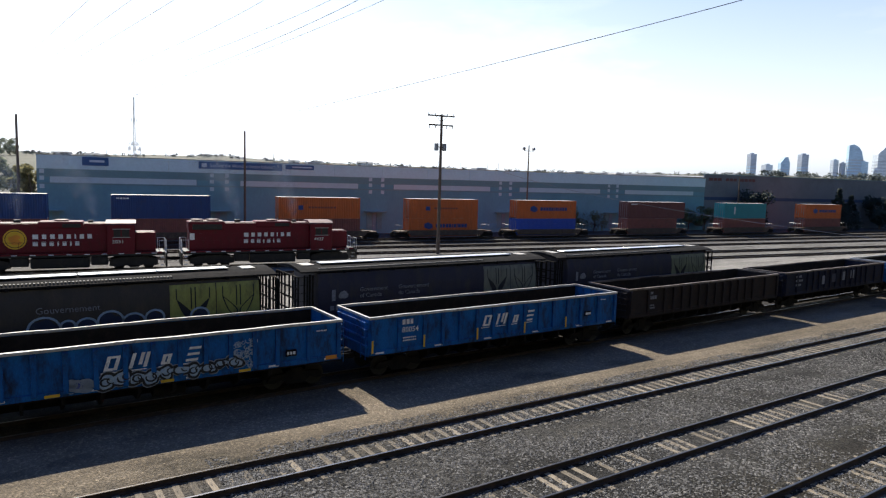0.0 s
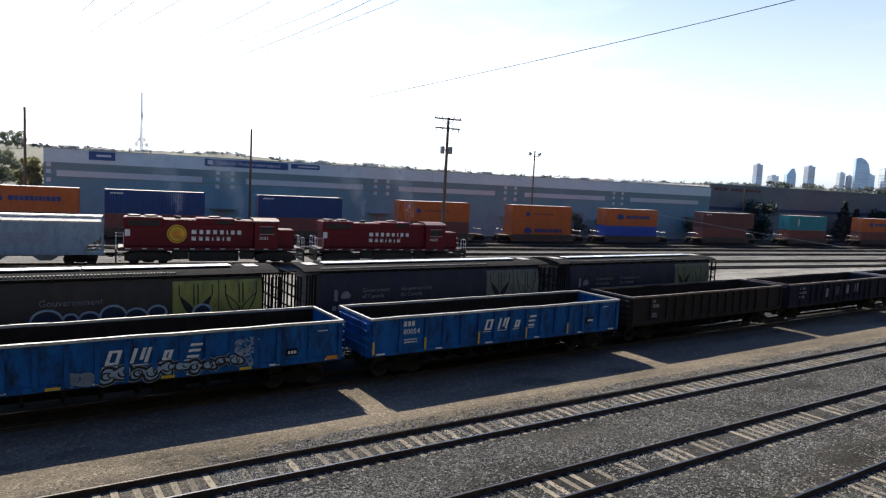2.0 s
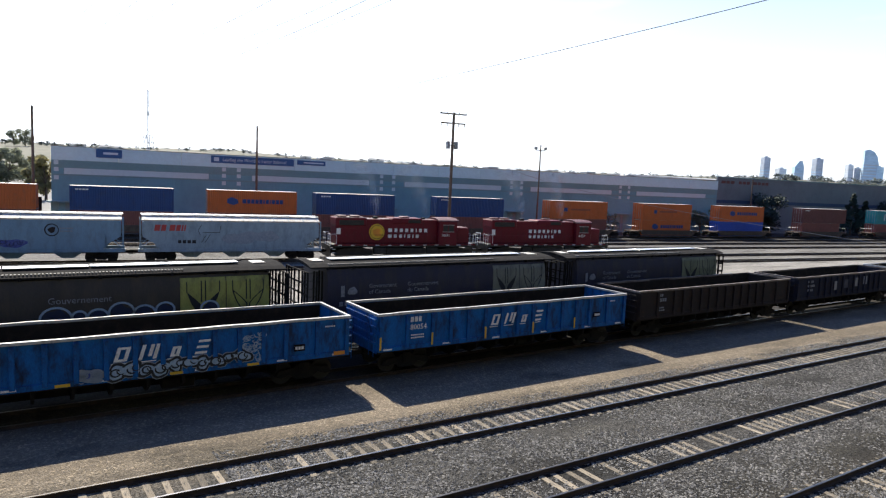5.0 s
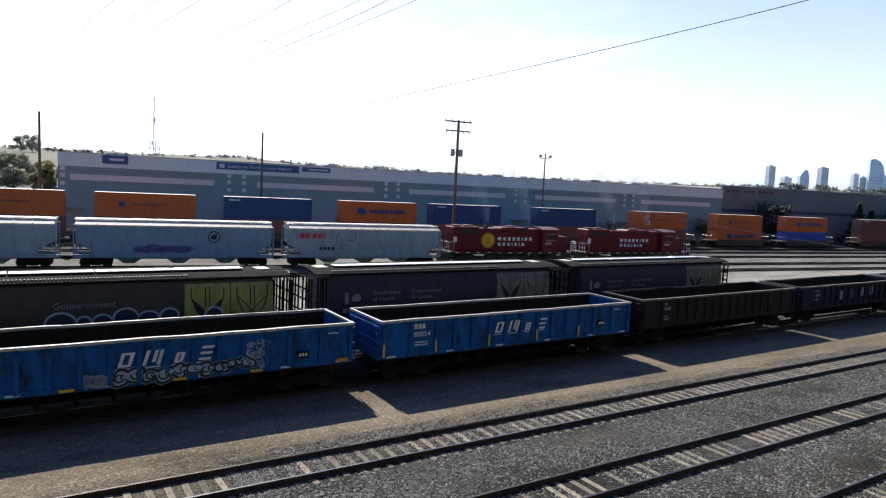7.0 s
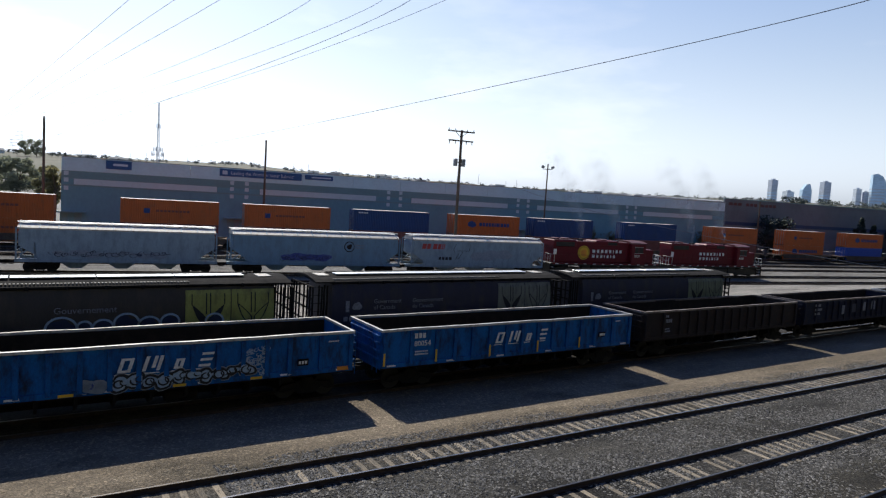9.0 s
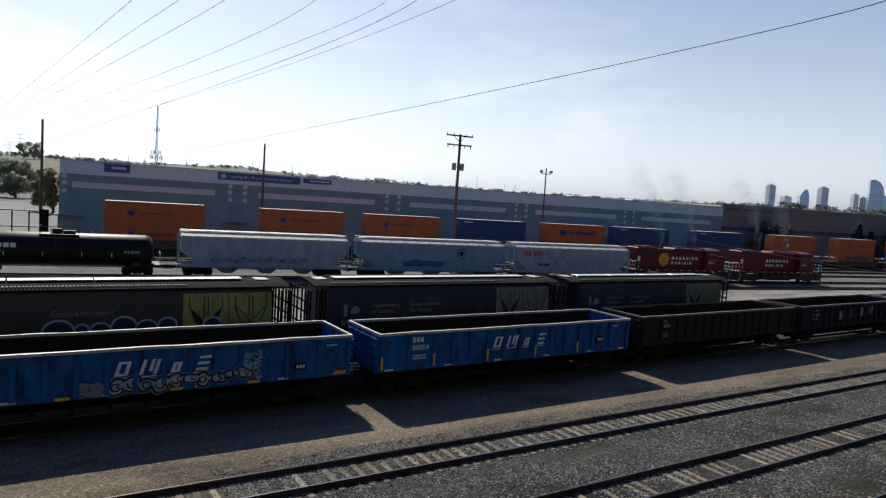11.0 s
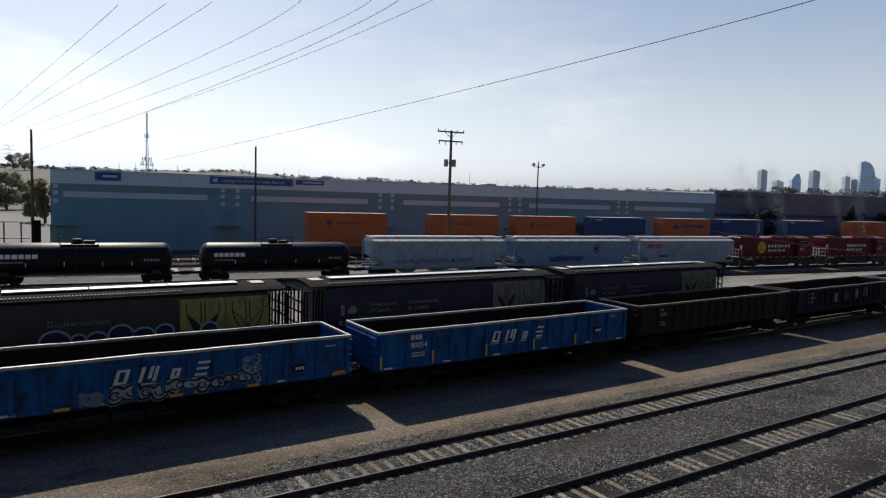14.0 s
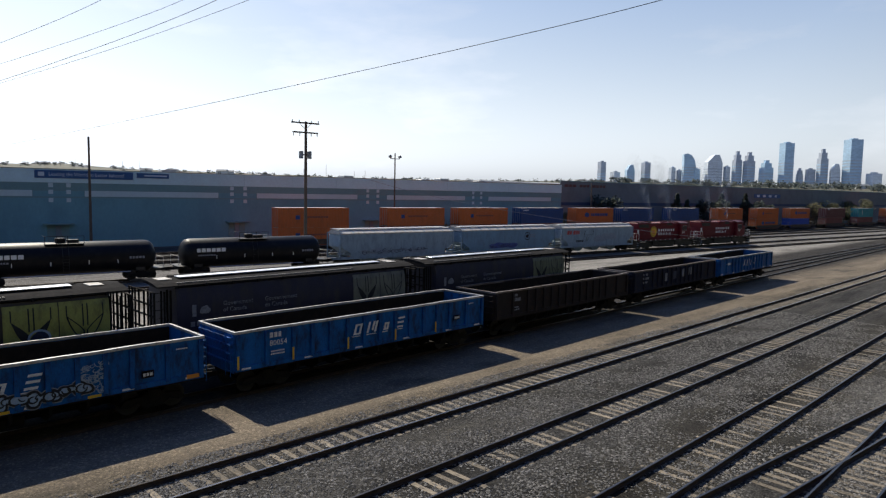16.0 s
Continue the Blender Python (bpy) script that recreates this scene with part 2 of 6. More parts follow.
LEAFY = mat("yellowing_leaves", (0.27, 0.25, 0.13), 0.7, vary=0.5, scale=0.7, fine=6, bump=0.0)
for leafy in (LEAF, LEAFPALE, LEAFY):
    nt = leafy.node_tree
    tr, mx, src = nt.nodes.new("ShaderNodeBsdfTranslucent"), nt.nodes.new("ShaderNodeMixShader"), nt.nodes["Principled BSDF"]
    nt.links.new(src.inputs["Base Color"].links[0].from_socket, tr.inputs[0])
    mx.inputs[0].default_value = 0.62
    nt.links.new(src.outputs[0], mx.inputs[1])
    nt.links.new(tr.outputs[0], mx.inputs[2])
    nt.links.new(mx.outputs[0], nt.nodes["Material Output"].inputs[0])
NEEDLE = mat("dark_conifer_needles", (0.02, 0.035, 0.025), 0.8, vary=0.5, scale=0.7, fine=6, bump=0.0)
FARGREEN = mat("distant_tree_foliage", (0.065, 0.08, 0.07), 0.9, vary=0.5, scale=0.05, fine=0.5, bump=0.0)
HILL = mat("dry_hillside_grass", (0.115, 0.11, 0.078), 0.9, vary=0.35, scale=0.02, fine=0.2, bump=0.0, dirt=(0.06, 0.075, 0.045), amount=0.4)
# Tower tones are pale and bluish: the distance haze is painted in
GLASSB = mat("hazy_blue_tower_glass", (0.36, 0.52, 0.66), 0.4, 0.0, vary=0.3, scale=0.02, fine=0.12, bump=0.0, stretch=(1, 1, 3))
GLASSG = mat("haze_pale_tower_cladding", (0.56, 0.62, 0.68), 0.5, 0.0, vary=0.3, scale=0.03, fine=0.15, bump=0.0, stretch=(1, 1, 3))
STONEB = mat("hazy_grey_tower_cladding", (0.40, 0.45, 0.52), 0.6, 0.0, vary=0.3, scale=0.03, fine=0.15, bump=0.0, stretch=(1, 1, 3))
MAST = mat("weathered_pale_mast_paint", (0.5, 0.52, 0.55), 0.7, scale=0.3, fine=3)
HOUSE = mat("white_house_siding", (0.6, 0.6, 0.58), 0.7, scale=0.3, fine=3)


def ground_material():
    """Gravel, packed dirt and pale yard surface, in wandering bands along the tracks; shade under the parked cars is
    painted in.
    """
    m = bpy.data.materials.new("yard_gravel")
    m.use_nodes = True
    n, l = m.node_tree.nodes, m.node_tree.links
    b = n["Principled BSDF"]
    co = n.new("ShaderNodeTexCoord")
    sep = n.new("ShaderNodeSeparateXYZ")
    l.new(co.outputs["Object"], sep.inputs[0])
    warp = n.new("ShaderNodeTexNoise")
    warp.inputs["Scale"].default_value, warp.inputs["Detail"].default_value = 0.6, 6
    l.new(co.outputs["Object"], warp.inputs[0])
    off = n.new("ShaderNodeMath")
    off.operation = "MULTIPLY_ADD"
    off.inputs[1].default_value = 2.4
    l.new(warp.outputs[0], off.inputs[0])
    l.new(sep.outputs[1], off.inputs[2])

    def bands(socket, lo, hi, stops):
        r = n.new("ShaderNodeMapRange")
        r.inputs[1].default_value, r.inputs[2].default_value = lo, hi
        l.new(socket, r.inputs[0])
        ramp = n.new("ShaderNodeValToRGB")
        e = ramp.color_ramp.elements
        e[0].color, e[1].color = (*stops[0][1], 1), (*stops[1][1], 1)
        for p, c in stops[2:]:
            e.new((p - lo) / (hi - lo)).color = (*c, 1)
        l.new(r.outputs[0], ramp.inputs[0])
        return ramp.outputs[0]

    # The dark stretch from 28 to 33.5 paints in shade beneath parked cars
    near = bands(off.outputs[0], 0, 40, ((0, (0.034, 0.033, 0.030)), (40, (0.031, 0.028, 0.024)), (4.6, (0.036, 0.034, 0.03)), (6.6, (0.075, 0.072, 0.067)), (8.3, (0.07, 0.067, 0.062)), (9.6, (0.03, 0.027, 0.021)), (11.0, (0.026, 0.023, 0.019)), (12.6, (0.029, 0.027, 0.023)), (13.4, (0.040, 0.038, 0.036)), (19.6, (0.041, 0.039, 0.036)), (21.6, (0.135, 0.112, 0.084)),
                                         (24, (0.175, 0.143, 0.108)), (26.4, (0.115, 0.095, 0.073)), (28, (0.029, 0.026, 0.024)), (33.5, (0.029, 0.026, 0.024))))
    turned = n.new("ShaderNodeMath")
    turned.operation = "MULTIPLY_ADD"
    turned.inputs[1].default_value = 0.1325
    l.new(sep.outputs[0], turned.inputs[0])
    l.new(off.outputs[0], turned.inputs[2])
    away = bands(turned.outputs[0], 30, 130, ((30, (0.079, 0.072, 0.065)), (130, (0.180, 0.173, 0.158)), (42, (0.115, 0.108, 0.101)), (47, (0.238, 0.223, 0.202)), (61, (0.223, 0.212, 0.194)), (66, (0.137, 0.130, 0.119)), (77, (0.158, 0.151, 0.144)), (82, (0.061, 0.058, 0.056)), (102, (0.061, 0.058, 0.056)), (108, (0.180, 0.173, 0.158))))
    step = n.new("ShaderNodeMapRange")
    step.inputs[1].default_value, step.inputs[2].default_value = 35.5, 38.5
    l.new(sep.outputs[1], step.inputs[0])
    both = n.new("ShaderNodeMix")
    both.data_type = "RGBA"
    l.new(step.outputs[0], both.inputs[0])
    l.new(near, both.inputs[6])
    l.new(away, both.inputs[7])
    big, vor, spk = n.new("ShaderNodeTexNoise"), n.new("ShaderNodeTexVoronoi"), n.new("ShaderNodeTexNoise")
    big.inputs["Scale"].default_value, big.inputs["Detail"].default_value = 0.35, 8
    vor.inputs["Scale"].default_value = 22
    spk.inputs["Scale"].default_value, spk.inputs["Detail"].default_value = 6, 10
    spk.inputs["Roughness"].default_value = 0.75
    along = n.new("ShaderNodeMapping")
    along.inputs["Scale"].default_value = (0.3, 1.5, 1)
    l.new(co.outputs["Object"], along.inputs[0])
    l.new(along.outputs[0], big.inputs[0])
    for x in (vor, spk):
        l.new(co.outputs["Object"], x.inputs[0])
    sh = n.new("ShaderNodeMapRange")
    sh.inputs[1].default_value, sh.inputs[2].default_value, sh.inputs[3].default_value, sh.inputs[4].default_value = 0.34, 0.66, 0.4, 1.6
    l.new(big.outputs[0], sh.inputs[0])
    bw = n.new("ShaderNodeRGBToBW")
    l.new(vor.outputs["Color"], bw.inputs[0])
    st = n.new("ShaderNodeMapRange")
    st.inputs[3].default_value, st.inputs[4].default_value = 0.1, 1.9
    l.new(bw.outputs[0], st.inputs[0])
    s2 = n.new("ShaderNodeMapRange")
    s2.inputs[1].default_value, s2.inputs[2].default_value, s2.inputs[3].default_value, s2.inputs[4].default_value = 0.35, 0.65, 0.6, 1.4
    l.new(spk.outputs[0], s2.inputs[0])
    earth = n.new("ShaderNodeTexNoise")
    earth.inputs["Scale"].default_value, earth.inputs["Detail"].default_value, earth.inputs["Roughness"].default_value = 0.28, 9, 0.68
    stretch = n.new("ShaderNodeMapping")
    stretch.inputs["Scale"].default_value = (0.45, 1, 1)
    l.new(co.outputs["Object"], stretch.inputs[0])
    l.new(stretch.outputs[0], earth.inputs[0])
    er = n.new("ShaderNodeMapRange")
    er.inputs[1].default_value, er.inputs[2].default_value, er.inputs[4].default_value = 0.53, 0.66, 0.75
    l.new(earth.outputs[0], er.inputs[0])
    soil = n.new("ShaderNodeMix")
    soil.data_type = "RGBA"
    soil.inputs[7].default_value = (0.046, 0.042, 0.034, 1)
    l.new(er.outputs[0], soil.inputs[0])
    l.new(both.outputs[2], soil.inputs[6])
    col = soil.outputs[2]
    packed = n.new("ShaderNodeMapRange")
    packed.inputs[1].default_value, packed.inputs[2].default_value, packed.inputs[3].default_value, packed.inputs[4].default_value = 19.8, 23.0, 0.95, 0.34
    l.new(off.outputs[0], packed.inputs[0])
    for x in (sh, st, s2):
        mx = n.new("ShaderNodeMix")
        mx.data_type, mx.blend_type = "RGBA", "MULTIPLY"
        l.new(packed.outputs[0], mx.inputs[0])
        l.new(col, mx.inputs[6])
        l.new(x.outputs[0], mx.inputs[7])
        col = mx.outputs[2]
    peb = n.new("ShaderNodeTexVoronoi")
    peb.inputs["Scale"].default_value = 13
    l.new(co.outputs["Object"], peb.inputs[0])
    pb = n.new("ShaderNodeRGBToBW")
    l.new(peb.outputs["Color"], pb.inputs[0])
    pr = n.new("ShaderNodeMapRange")
    pr.inputs[1].default_value, pr.inputs[2].default_value, pr.inputs[4].default_value = 0.66, 0.8, 0.6
    l.new(pb.outputs[0], pr.inputs[0])
    pale = n.new("ShaderNodeMix")
    pale.data_type, pale.blend_type = "RGBA", "MULTIPLY"
    pale.inputs[7].default_value = (1.9, 1.85, 1.75, 1)
    l.new(pr.outputs[0], pale.inputs[0])
    l.new(col, pale.inputs[6])
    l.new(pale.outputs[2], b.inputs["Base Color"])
    b.inputs["Roughness"].default_value = 0.95
    b.inputs["Specular IOR Level"].default_value = 0.2
    bp = n.new("ShaderNodeBump")
    bp.inputs["Strength"].default_value, bp.inputs["Distance"].default_value = 0.8, 0.04
    l.new(vor.outputs["Distance"], bp.inputs["Height"])
    l.new(bp.outputs[0], b.inputs["Normal"])
    return m


GROUND = ground_material()

# ---- mesh helpers ----


def box(bm, x0, x1, y0, y1, z0, z1):
    v = [bm.verts.new(p) for p in ((x0, y0, z0), (x1, y0, z0), (x1, y1, z0), (x0, y1, z0), (x0, y0, z1), (x1, y0, z1), (x1, y1, z1), (x0, y1, z1))]
    for f in ((0, 3, 2, 1), (4, 5, 6, 7), (0, 1, 5, 4), (1, 2, 6, 5), (2, 3, 7, 6), (3, 0, 4, 7)):
        bm.faces.new([v[i] for i in f])
    return bm


def boxes(*lots):
    bm = bmesh.new()
    for b in lots:
        box(bm, *b)
    return bm


def bevelled(bm, w, seg=1):
    bmesh.ops.bevel(bm, geom=bm.edges[:], offset=w, segments=seg, affect="EDGES", profile=0.6)
    return bm


def prism_x(bm, poly, x0, x1):
    """A (y, z) outline drawn out along x."""
    a = [bm.verts.new((x0, y, z)) for y, z in poly]
    b = [bm.verts.new((x1, y, z)) for y, z in poly]
    n = len(poly)
    for i in range(n):
        bm.faces.new((a[i], a[(i + 1) % n], b[(i + 1) % n], b[i]))
    bm.faces.new(a[::-1])
    bm.faces.new(b)
    bmesh.ops.recalc_face_normals(bm, faces=bm.faces[:])
    return bm


def prism_y(bm, poly, y0, y1):
    """An (x, z) outline drawn out along y."""
    a = [bm.verts.new((x, y0, z)) for x, z in poly]
    b = [bm.verts.new((x, y1, z)) for x, z in poly]
    n = len(poly)
    for i in range(n):
        bm.faces.new((a[i], a[(i + 1) % n], b[(i + 1) % n], b[i]))
    bm.faces.new(a[::-1])
    bm.faces.new(b)
    bmesh.ops.recalc_face_normals(bm, faces=bm.faces[:])
    return bm


def rod(bm, a, b, r, r2=None, n=6):
    a, b = Vector(a), Vector(b)
    r2 = r if r2 is None else r2
    w = (b - a).normalized()
    u = w.orthogonal().normalized()
    v = w.cross(u)
    ra, rb = [], []
    for i in range(n):
        c, s = math.cos(2 * math.pi * i / n), math.sin(2 * math.pi * i / n)
        ra.append(bm.verts.new(a + (u * c + v * s) * r))
        rb.append(bm.verts.new(b + (u * c + v * s) * r2))
    for i in range(n):
        bm.faces.new((ra[i], ra[(i + 1) % n], rb[(i + 1) % n], rb[i]))
    bm.faces.new(ra[::-1])
    bm.faces.new(rb)
    return bm


def spin(bm, prof, n=24, axis="x", c=(0, 0, 0)):
    """A (along, radius) profile turned round an axis through c."""
    rings = []
    for p, r in prof:
        ring = []
        for i in range(n):
            a = 2 * math.pi * i / n
            q = (p, r * math.cos(a), r * math.sin(a)) if axis == "x" else ((r * math.cos(a), p, r * math.sin(a)) if axis == "y" else (r * math.cos(a), r * math.sin(a), p))
            ring.append(bm.verts.new((c[0] + q[0], c[1] + q[1], c[2] + q[2])))
        rings.append(ring)
    for a, b in zip(rings, rings[1:]):
        for i in range(n):
            bm.faces.new((a[i], a[(i + 1) % n], b[(i + 1) % n], b[i]))
    bm.faces.new(rings[0][::-1])
    bm.faces.new(rings[-1])
    bmesh.ops.recalc_face_normals(bm, faces=bm.faces[:])
    return bm


def mesh_of(bm, material, name="mesh", smooth=False):
    me = bpy.data.meshes.new(name)
    bm.to_mesh(me)
    bm.free()
    me.materials.append(material)
    if smooth:
        for p in me.polygons:
            p.use_smooth = True
        me.set_sharp_from_angle(angle=radians(35))
    return me


def part(name, bm, material, parent, label="", at=None, smooth=False):
    """One mesh object under a thing or a part; bm may be a finished mesh that alike parts share, or a list for a row of parts."""
    if isinstance(bm, list):
        return [part(name, b, material, parent, label, at, smooth) for b in bm][-1]
    ob = new(name, bm if isinstance(bm, bpy.types.Mesh) else mesh_of(bm, material, name, smooth))
    ob.parent = parent
    if at is not None:
        ob.matrix_basis = at if isinstance(at, Matrix) else Matrix.Translation(at)
    if label:
        tagged(ob, label)
    return ob


def thing(name, m, label, category, group="", kind=""):
    ob = new(name)
    ob.matrix_basis = m
    return tagged(ob, label, category, group, kind)


def words(text, size, material, squeeze=1.0):
    """Flat raised letters in the x-z plane that face -y."""
    cu = bpy.data.curves.new("letters", "FONT")
    cu.body, cu.size, cu.extrude, cu.resolution_u = text, size, 0.006, 2
    ob = bpy.data.objects.new("letters", cu)
    scene.collection.objects.link(ob)
    bpy.context.view_layer.update()
    me = bpy.data.meshes.new_from_object(ob.evaluated_get(bpy.context.evaluated_depsgraph_get()))
    bpy.data.objects.remove(ob)
    me.transform(Matrix.Rotation(radians(90), 4, "X") @ Matrix.Diagonal((squeeze, 1, 1, 1)))
    me.materials.clear()
    me.materials.append(material)
    return me


def blocks(x, z, widths, h, y, gap=0.06, slant=0.0, deep=0.012):
    """A row of plain letter-sized blocks that face -y, each for a part of its own."""
    row = []
    for w in widths:
        if w > 0:
            row.append(prism_y(bmesh.new(), [(x, z), (x + w, z), (x + w + slant * h, z + h), (x + slant * h, z + h)], y - deep, y))
        x += abs(w) + gap
    return row


# the far tracks and the warehouse are turned a little from the near tracks
TURN = math.degrees(math.atan(-0.1325))


def far(s, d, z=0.0, turn=0.0):
    a = radians(TURN)
    return pose(s * math.cos(a) - d * math.sin(a), s * math.sin(a) + d * math.cos(a), z, 0, 0, TURN + turn)

# ---- ground ----
GZ = -0.10  # ground; rail heads stand at +0.09


def build_ground():
    bm = bmesh.new()
    xs = [-3000, -600, -200, -60, 0, 60, 120, 250, 600, 1500, 3500]
    ys = [-1500, -300, -60, 0, 30, 60, 120, 250, 600, 1500, 3500]
    grid = [[bm.verts.new((x, y, GZ)) for x in xs] for y in ys]
    for j in range(len(ys) - 1):
        for i in range(len(xs) - 1):
            bm.faces.new((grid[j][i], grid[j][i + 1], grid[j + 1][i + 1], grid[j + 1][i]))
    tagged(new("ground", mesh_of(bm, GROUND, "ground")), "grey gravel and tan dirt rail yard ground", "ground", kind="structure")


build_ground()

# ---- tracks ----


def rail_mesh(length):
    """A rail: foot, web and head; the head is a second mesh."""
    web = bmesh.new()
    prism_x(web, [(-0.07, -0.08), (0.07, -0.08), (0.07, -0.06), (0.012, -0.045), (0.012, 0.045), (0.036, 0.05), (0.036, 0.075), (-0.036, 0.075), (-0.036, 0.05), (-0.012, 0.045), (-0.012, -0.045), (-0.07, -0.06)], 0, length)
    head = boxes((0, length, -0.033, 0.033, 0.0755, 0.09))
    return web, head


def build_track(name, m, length, near, label, gauge=1.47, tie_len=2.2, step=0.49, shine=RAILTOP, sunk=0.04):
    """Rails on ties; ties of the first stretch are pieces of their own, the rest one joined part."""
    t = thing(name, m, label, "track", kind="structure")
    for y in (-gauge / 2, gauge / 2):
        web, head = rail_mesh(length)
        r = part("rail", web, RAILWEB, t, "rusty steel rail", at=(0, y, 0))
        part("rail_head", head, shine, r, "worn shiny rail head")
    one = mesh_of(bevelled(boxes((-0.1, 0.1, -tie_len / 2, tie_len / 2, -0.2, -0.075)), 0.012), TIE, "tie")
    n = min(int(near / step), 290)
    for i in range(n):
        part("tie", one, TIE, t, at=pose(i * step + random.uniform(-0.05, 0.05), random.uniform(-0.06, 0.06), random.uniform(-sunk, 0.006), 0, random.uniform(-1, 1), random.uniform(-1.8, 1.8)))
    if n * step < length - 1:
        bm = bmesh.new()
        x = n * step
        while x < length:
            o = random.uniform(-0.05, 0.05)
            box(bm, x - 0.115, x + 0.115, o - tie_len / 2, o + tie_len / 2, -0.2, -0.078 + random.uniform(-0.01, 0.008))
            x += step
        tagged(part("distant_ties", bm, TIE, t), kind="stuff")
    return t


build_track("track_1", pose(-6, 18.63, 0), 420, 80, "rusty rails on weathered wooden ties in grey ballast", sunk=0.022, shine=RAILSHINE)
build_track("track_2", pose(-2, 13.77, 0), 420, 70, "rusty rails on weathered wooden ties in grey ballast")
build_track("track_3", pose(6, 9.12, 0), 420, 60, "rusty rails on weathered ties sunk in gravel")
build_track("track_4", pose(6, 8.45, 0.004, 0, 0, -6.4), 90, 50, "turnout track curving off on weathered ties")
build_track("track_5", pose(14, 4.9, 0), 60, 40, "rusty rails on old ties beside a turnout")
GON_TURN = 1.1
build_track("track_6", pose(-20, 25.6, -0.045, 0, 0, GON_TURN), 320, 0, "rusty track under the parked open cars", step=0.6)
build_track("track_7", pose(-20, 30.75, -0.045), 320, 0, "rusty track under the parked grain hoppers", step=0.6)
build_track("track_8", far(-40, 60.0), 420, 0, "pale dusty yard track", step=0.6)
build_track("track_9", far(-40, 65.8), 420, 0, "yard track used by the moving freight train", step=0.6)
build_track("track_10", far(-40, 74.0), 420, 0, "pale dusty yard track", step=0.6)
build_track("track_11", far(-40, 80.0), 420, 0, "pale dusty yard track", step=0.6)
build_track("track_12", far(-40, 85.3), 420, 0, "pale dusty yard track", step=0.6)
build_track("track_13", far(-60, 90.7), 440, 0, "yard track used by the moving container train", step=0.6)

# ---- rolling stock ----
WHEEL_ME = mesh_of(spin(bmesh.new(), [(-0.07, 0.1), (-0.07, 0.40), (-0.05, 0.425), (0.03, 0.425), (0.035, 0.46), (0.06, 0.46), (0.065, 0.36), (0.03, 0.30), (0.03, 0.16), (0.08, 0.13), (0.08, 0.1)], 18, "y"), WHEEL, "wheel", True)


def truck_frame():
    bm = bmesh.new()
    for y in (-0.98, 0.98):
        prism_y(bm, [(-1.2, 0.42), (-1.05, 0.66), (-0.45, 0.72), (-0.3, 0.82), (0.3, 0.82), (0.45, 0.72), (1.05, 0.66), (1.2, 0.42), (0.95, 0.36), (0.6, 0.48), (0.34, 0.26), (-0.34, 0.26), (-0.6, 0.48), (-0.95, 0.36)], y - 0.08, y + 0.08)
        for k in (-0.14, 0, 0.14):
            rod(bm, (k, y, 0.3), (k, y, 0.62), 0.055, n=8)
    box(bm, -0.22, 0.22, -1.1, 1.1, 0.5, 0.92)
    for x in (-0.85, 0.85):
        rod(bm, (x, -0.9, 0.5), (x, 0.9, 0.5), 0.07, n=8)
    return bm


FRAME_ME = mesh_of(truck_frame(), STEEL, "truck_frame")


def truck(parent, x, wheelbase=1.7):
    f = part("truck", FRAME_ME, STEEL, parent, at=(x, 0, 0))
    for dx in (-wheelbase / 2, wheelbase / 2):
        for y, turn in ((-0.74, 180), (0.74, 0)):
            part("wheel", WHEEL_ME, WHEEL, f, at=pose(dx, y, 0.51, 0, 0, turn))
    return f


def coupler_bm(x, way):
    bm = boxes((min(x, x + way * 0.55), max(x, x + way * 0.55), -0.09, 0.09, 0.78, 0.98))
    box(bm, min(x + way * 0.45, x + way * 0.72), max(x + way * 0.45, x + way * 0.72), -0.16, 0.16, 0.74, 1.02)
    rod(bm, (x, 0.35, 0.9), (x + way * 0.3, 0.35, 0.6), 0.035)
    rod(bm, (x + way * 0.3, 0.35, 0.6), (x + way * 0.6, 0.3, 0.65), 0.035)
    return bm


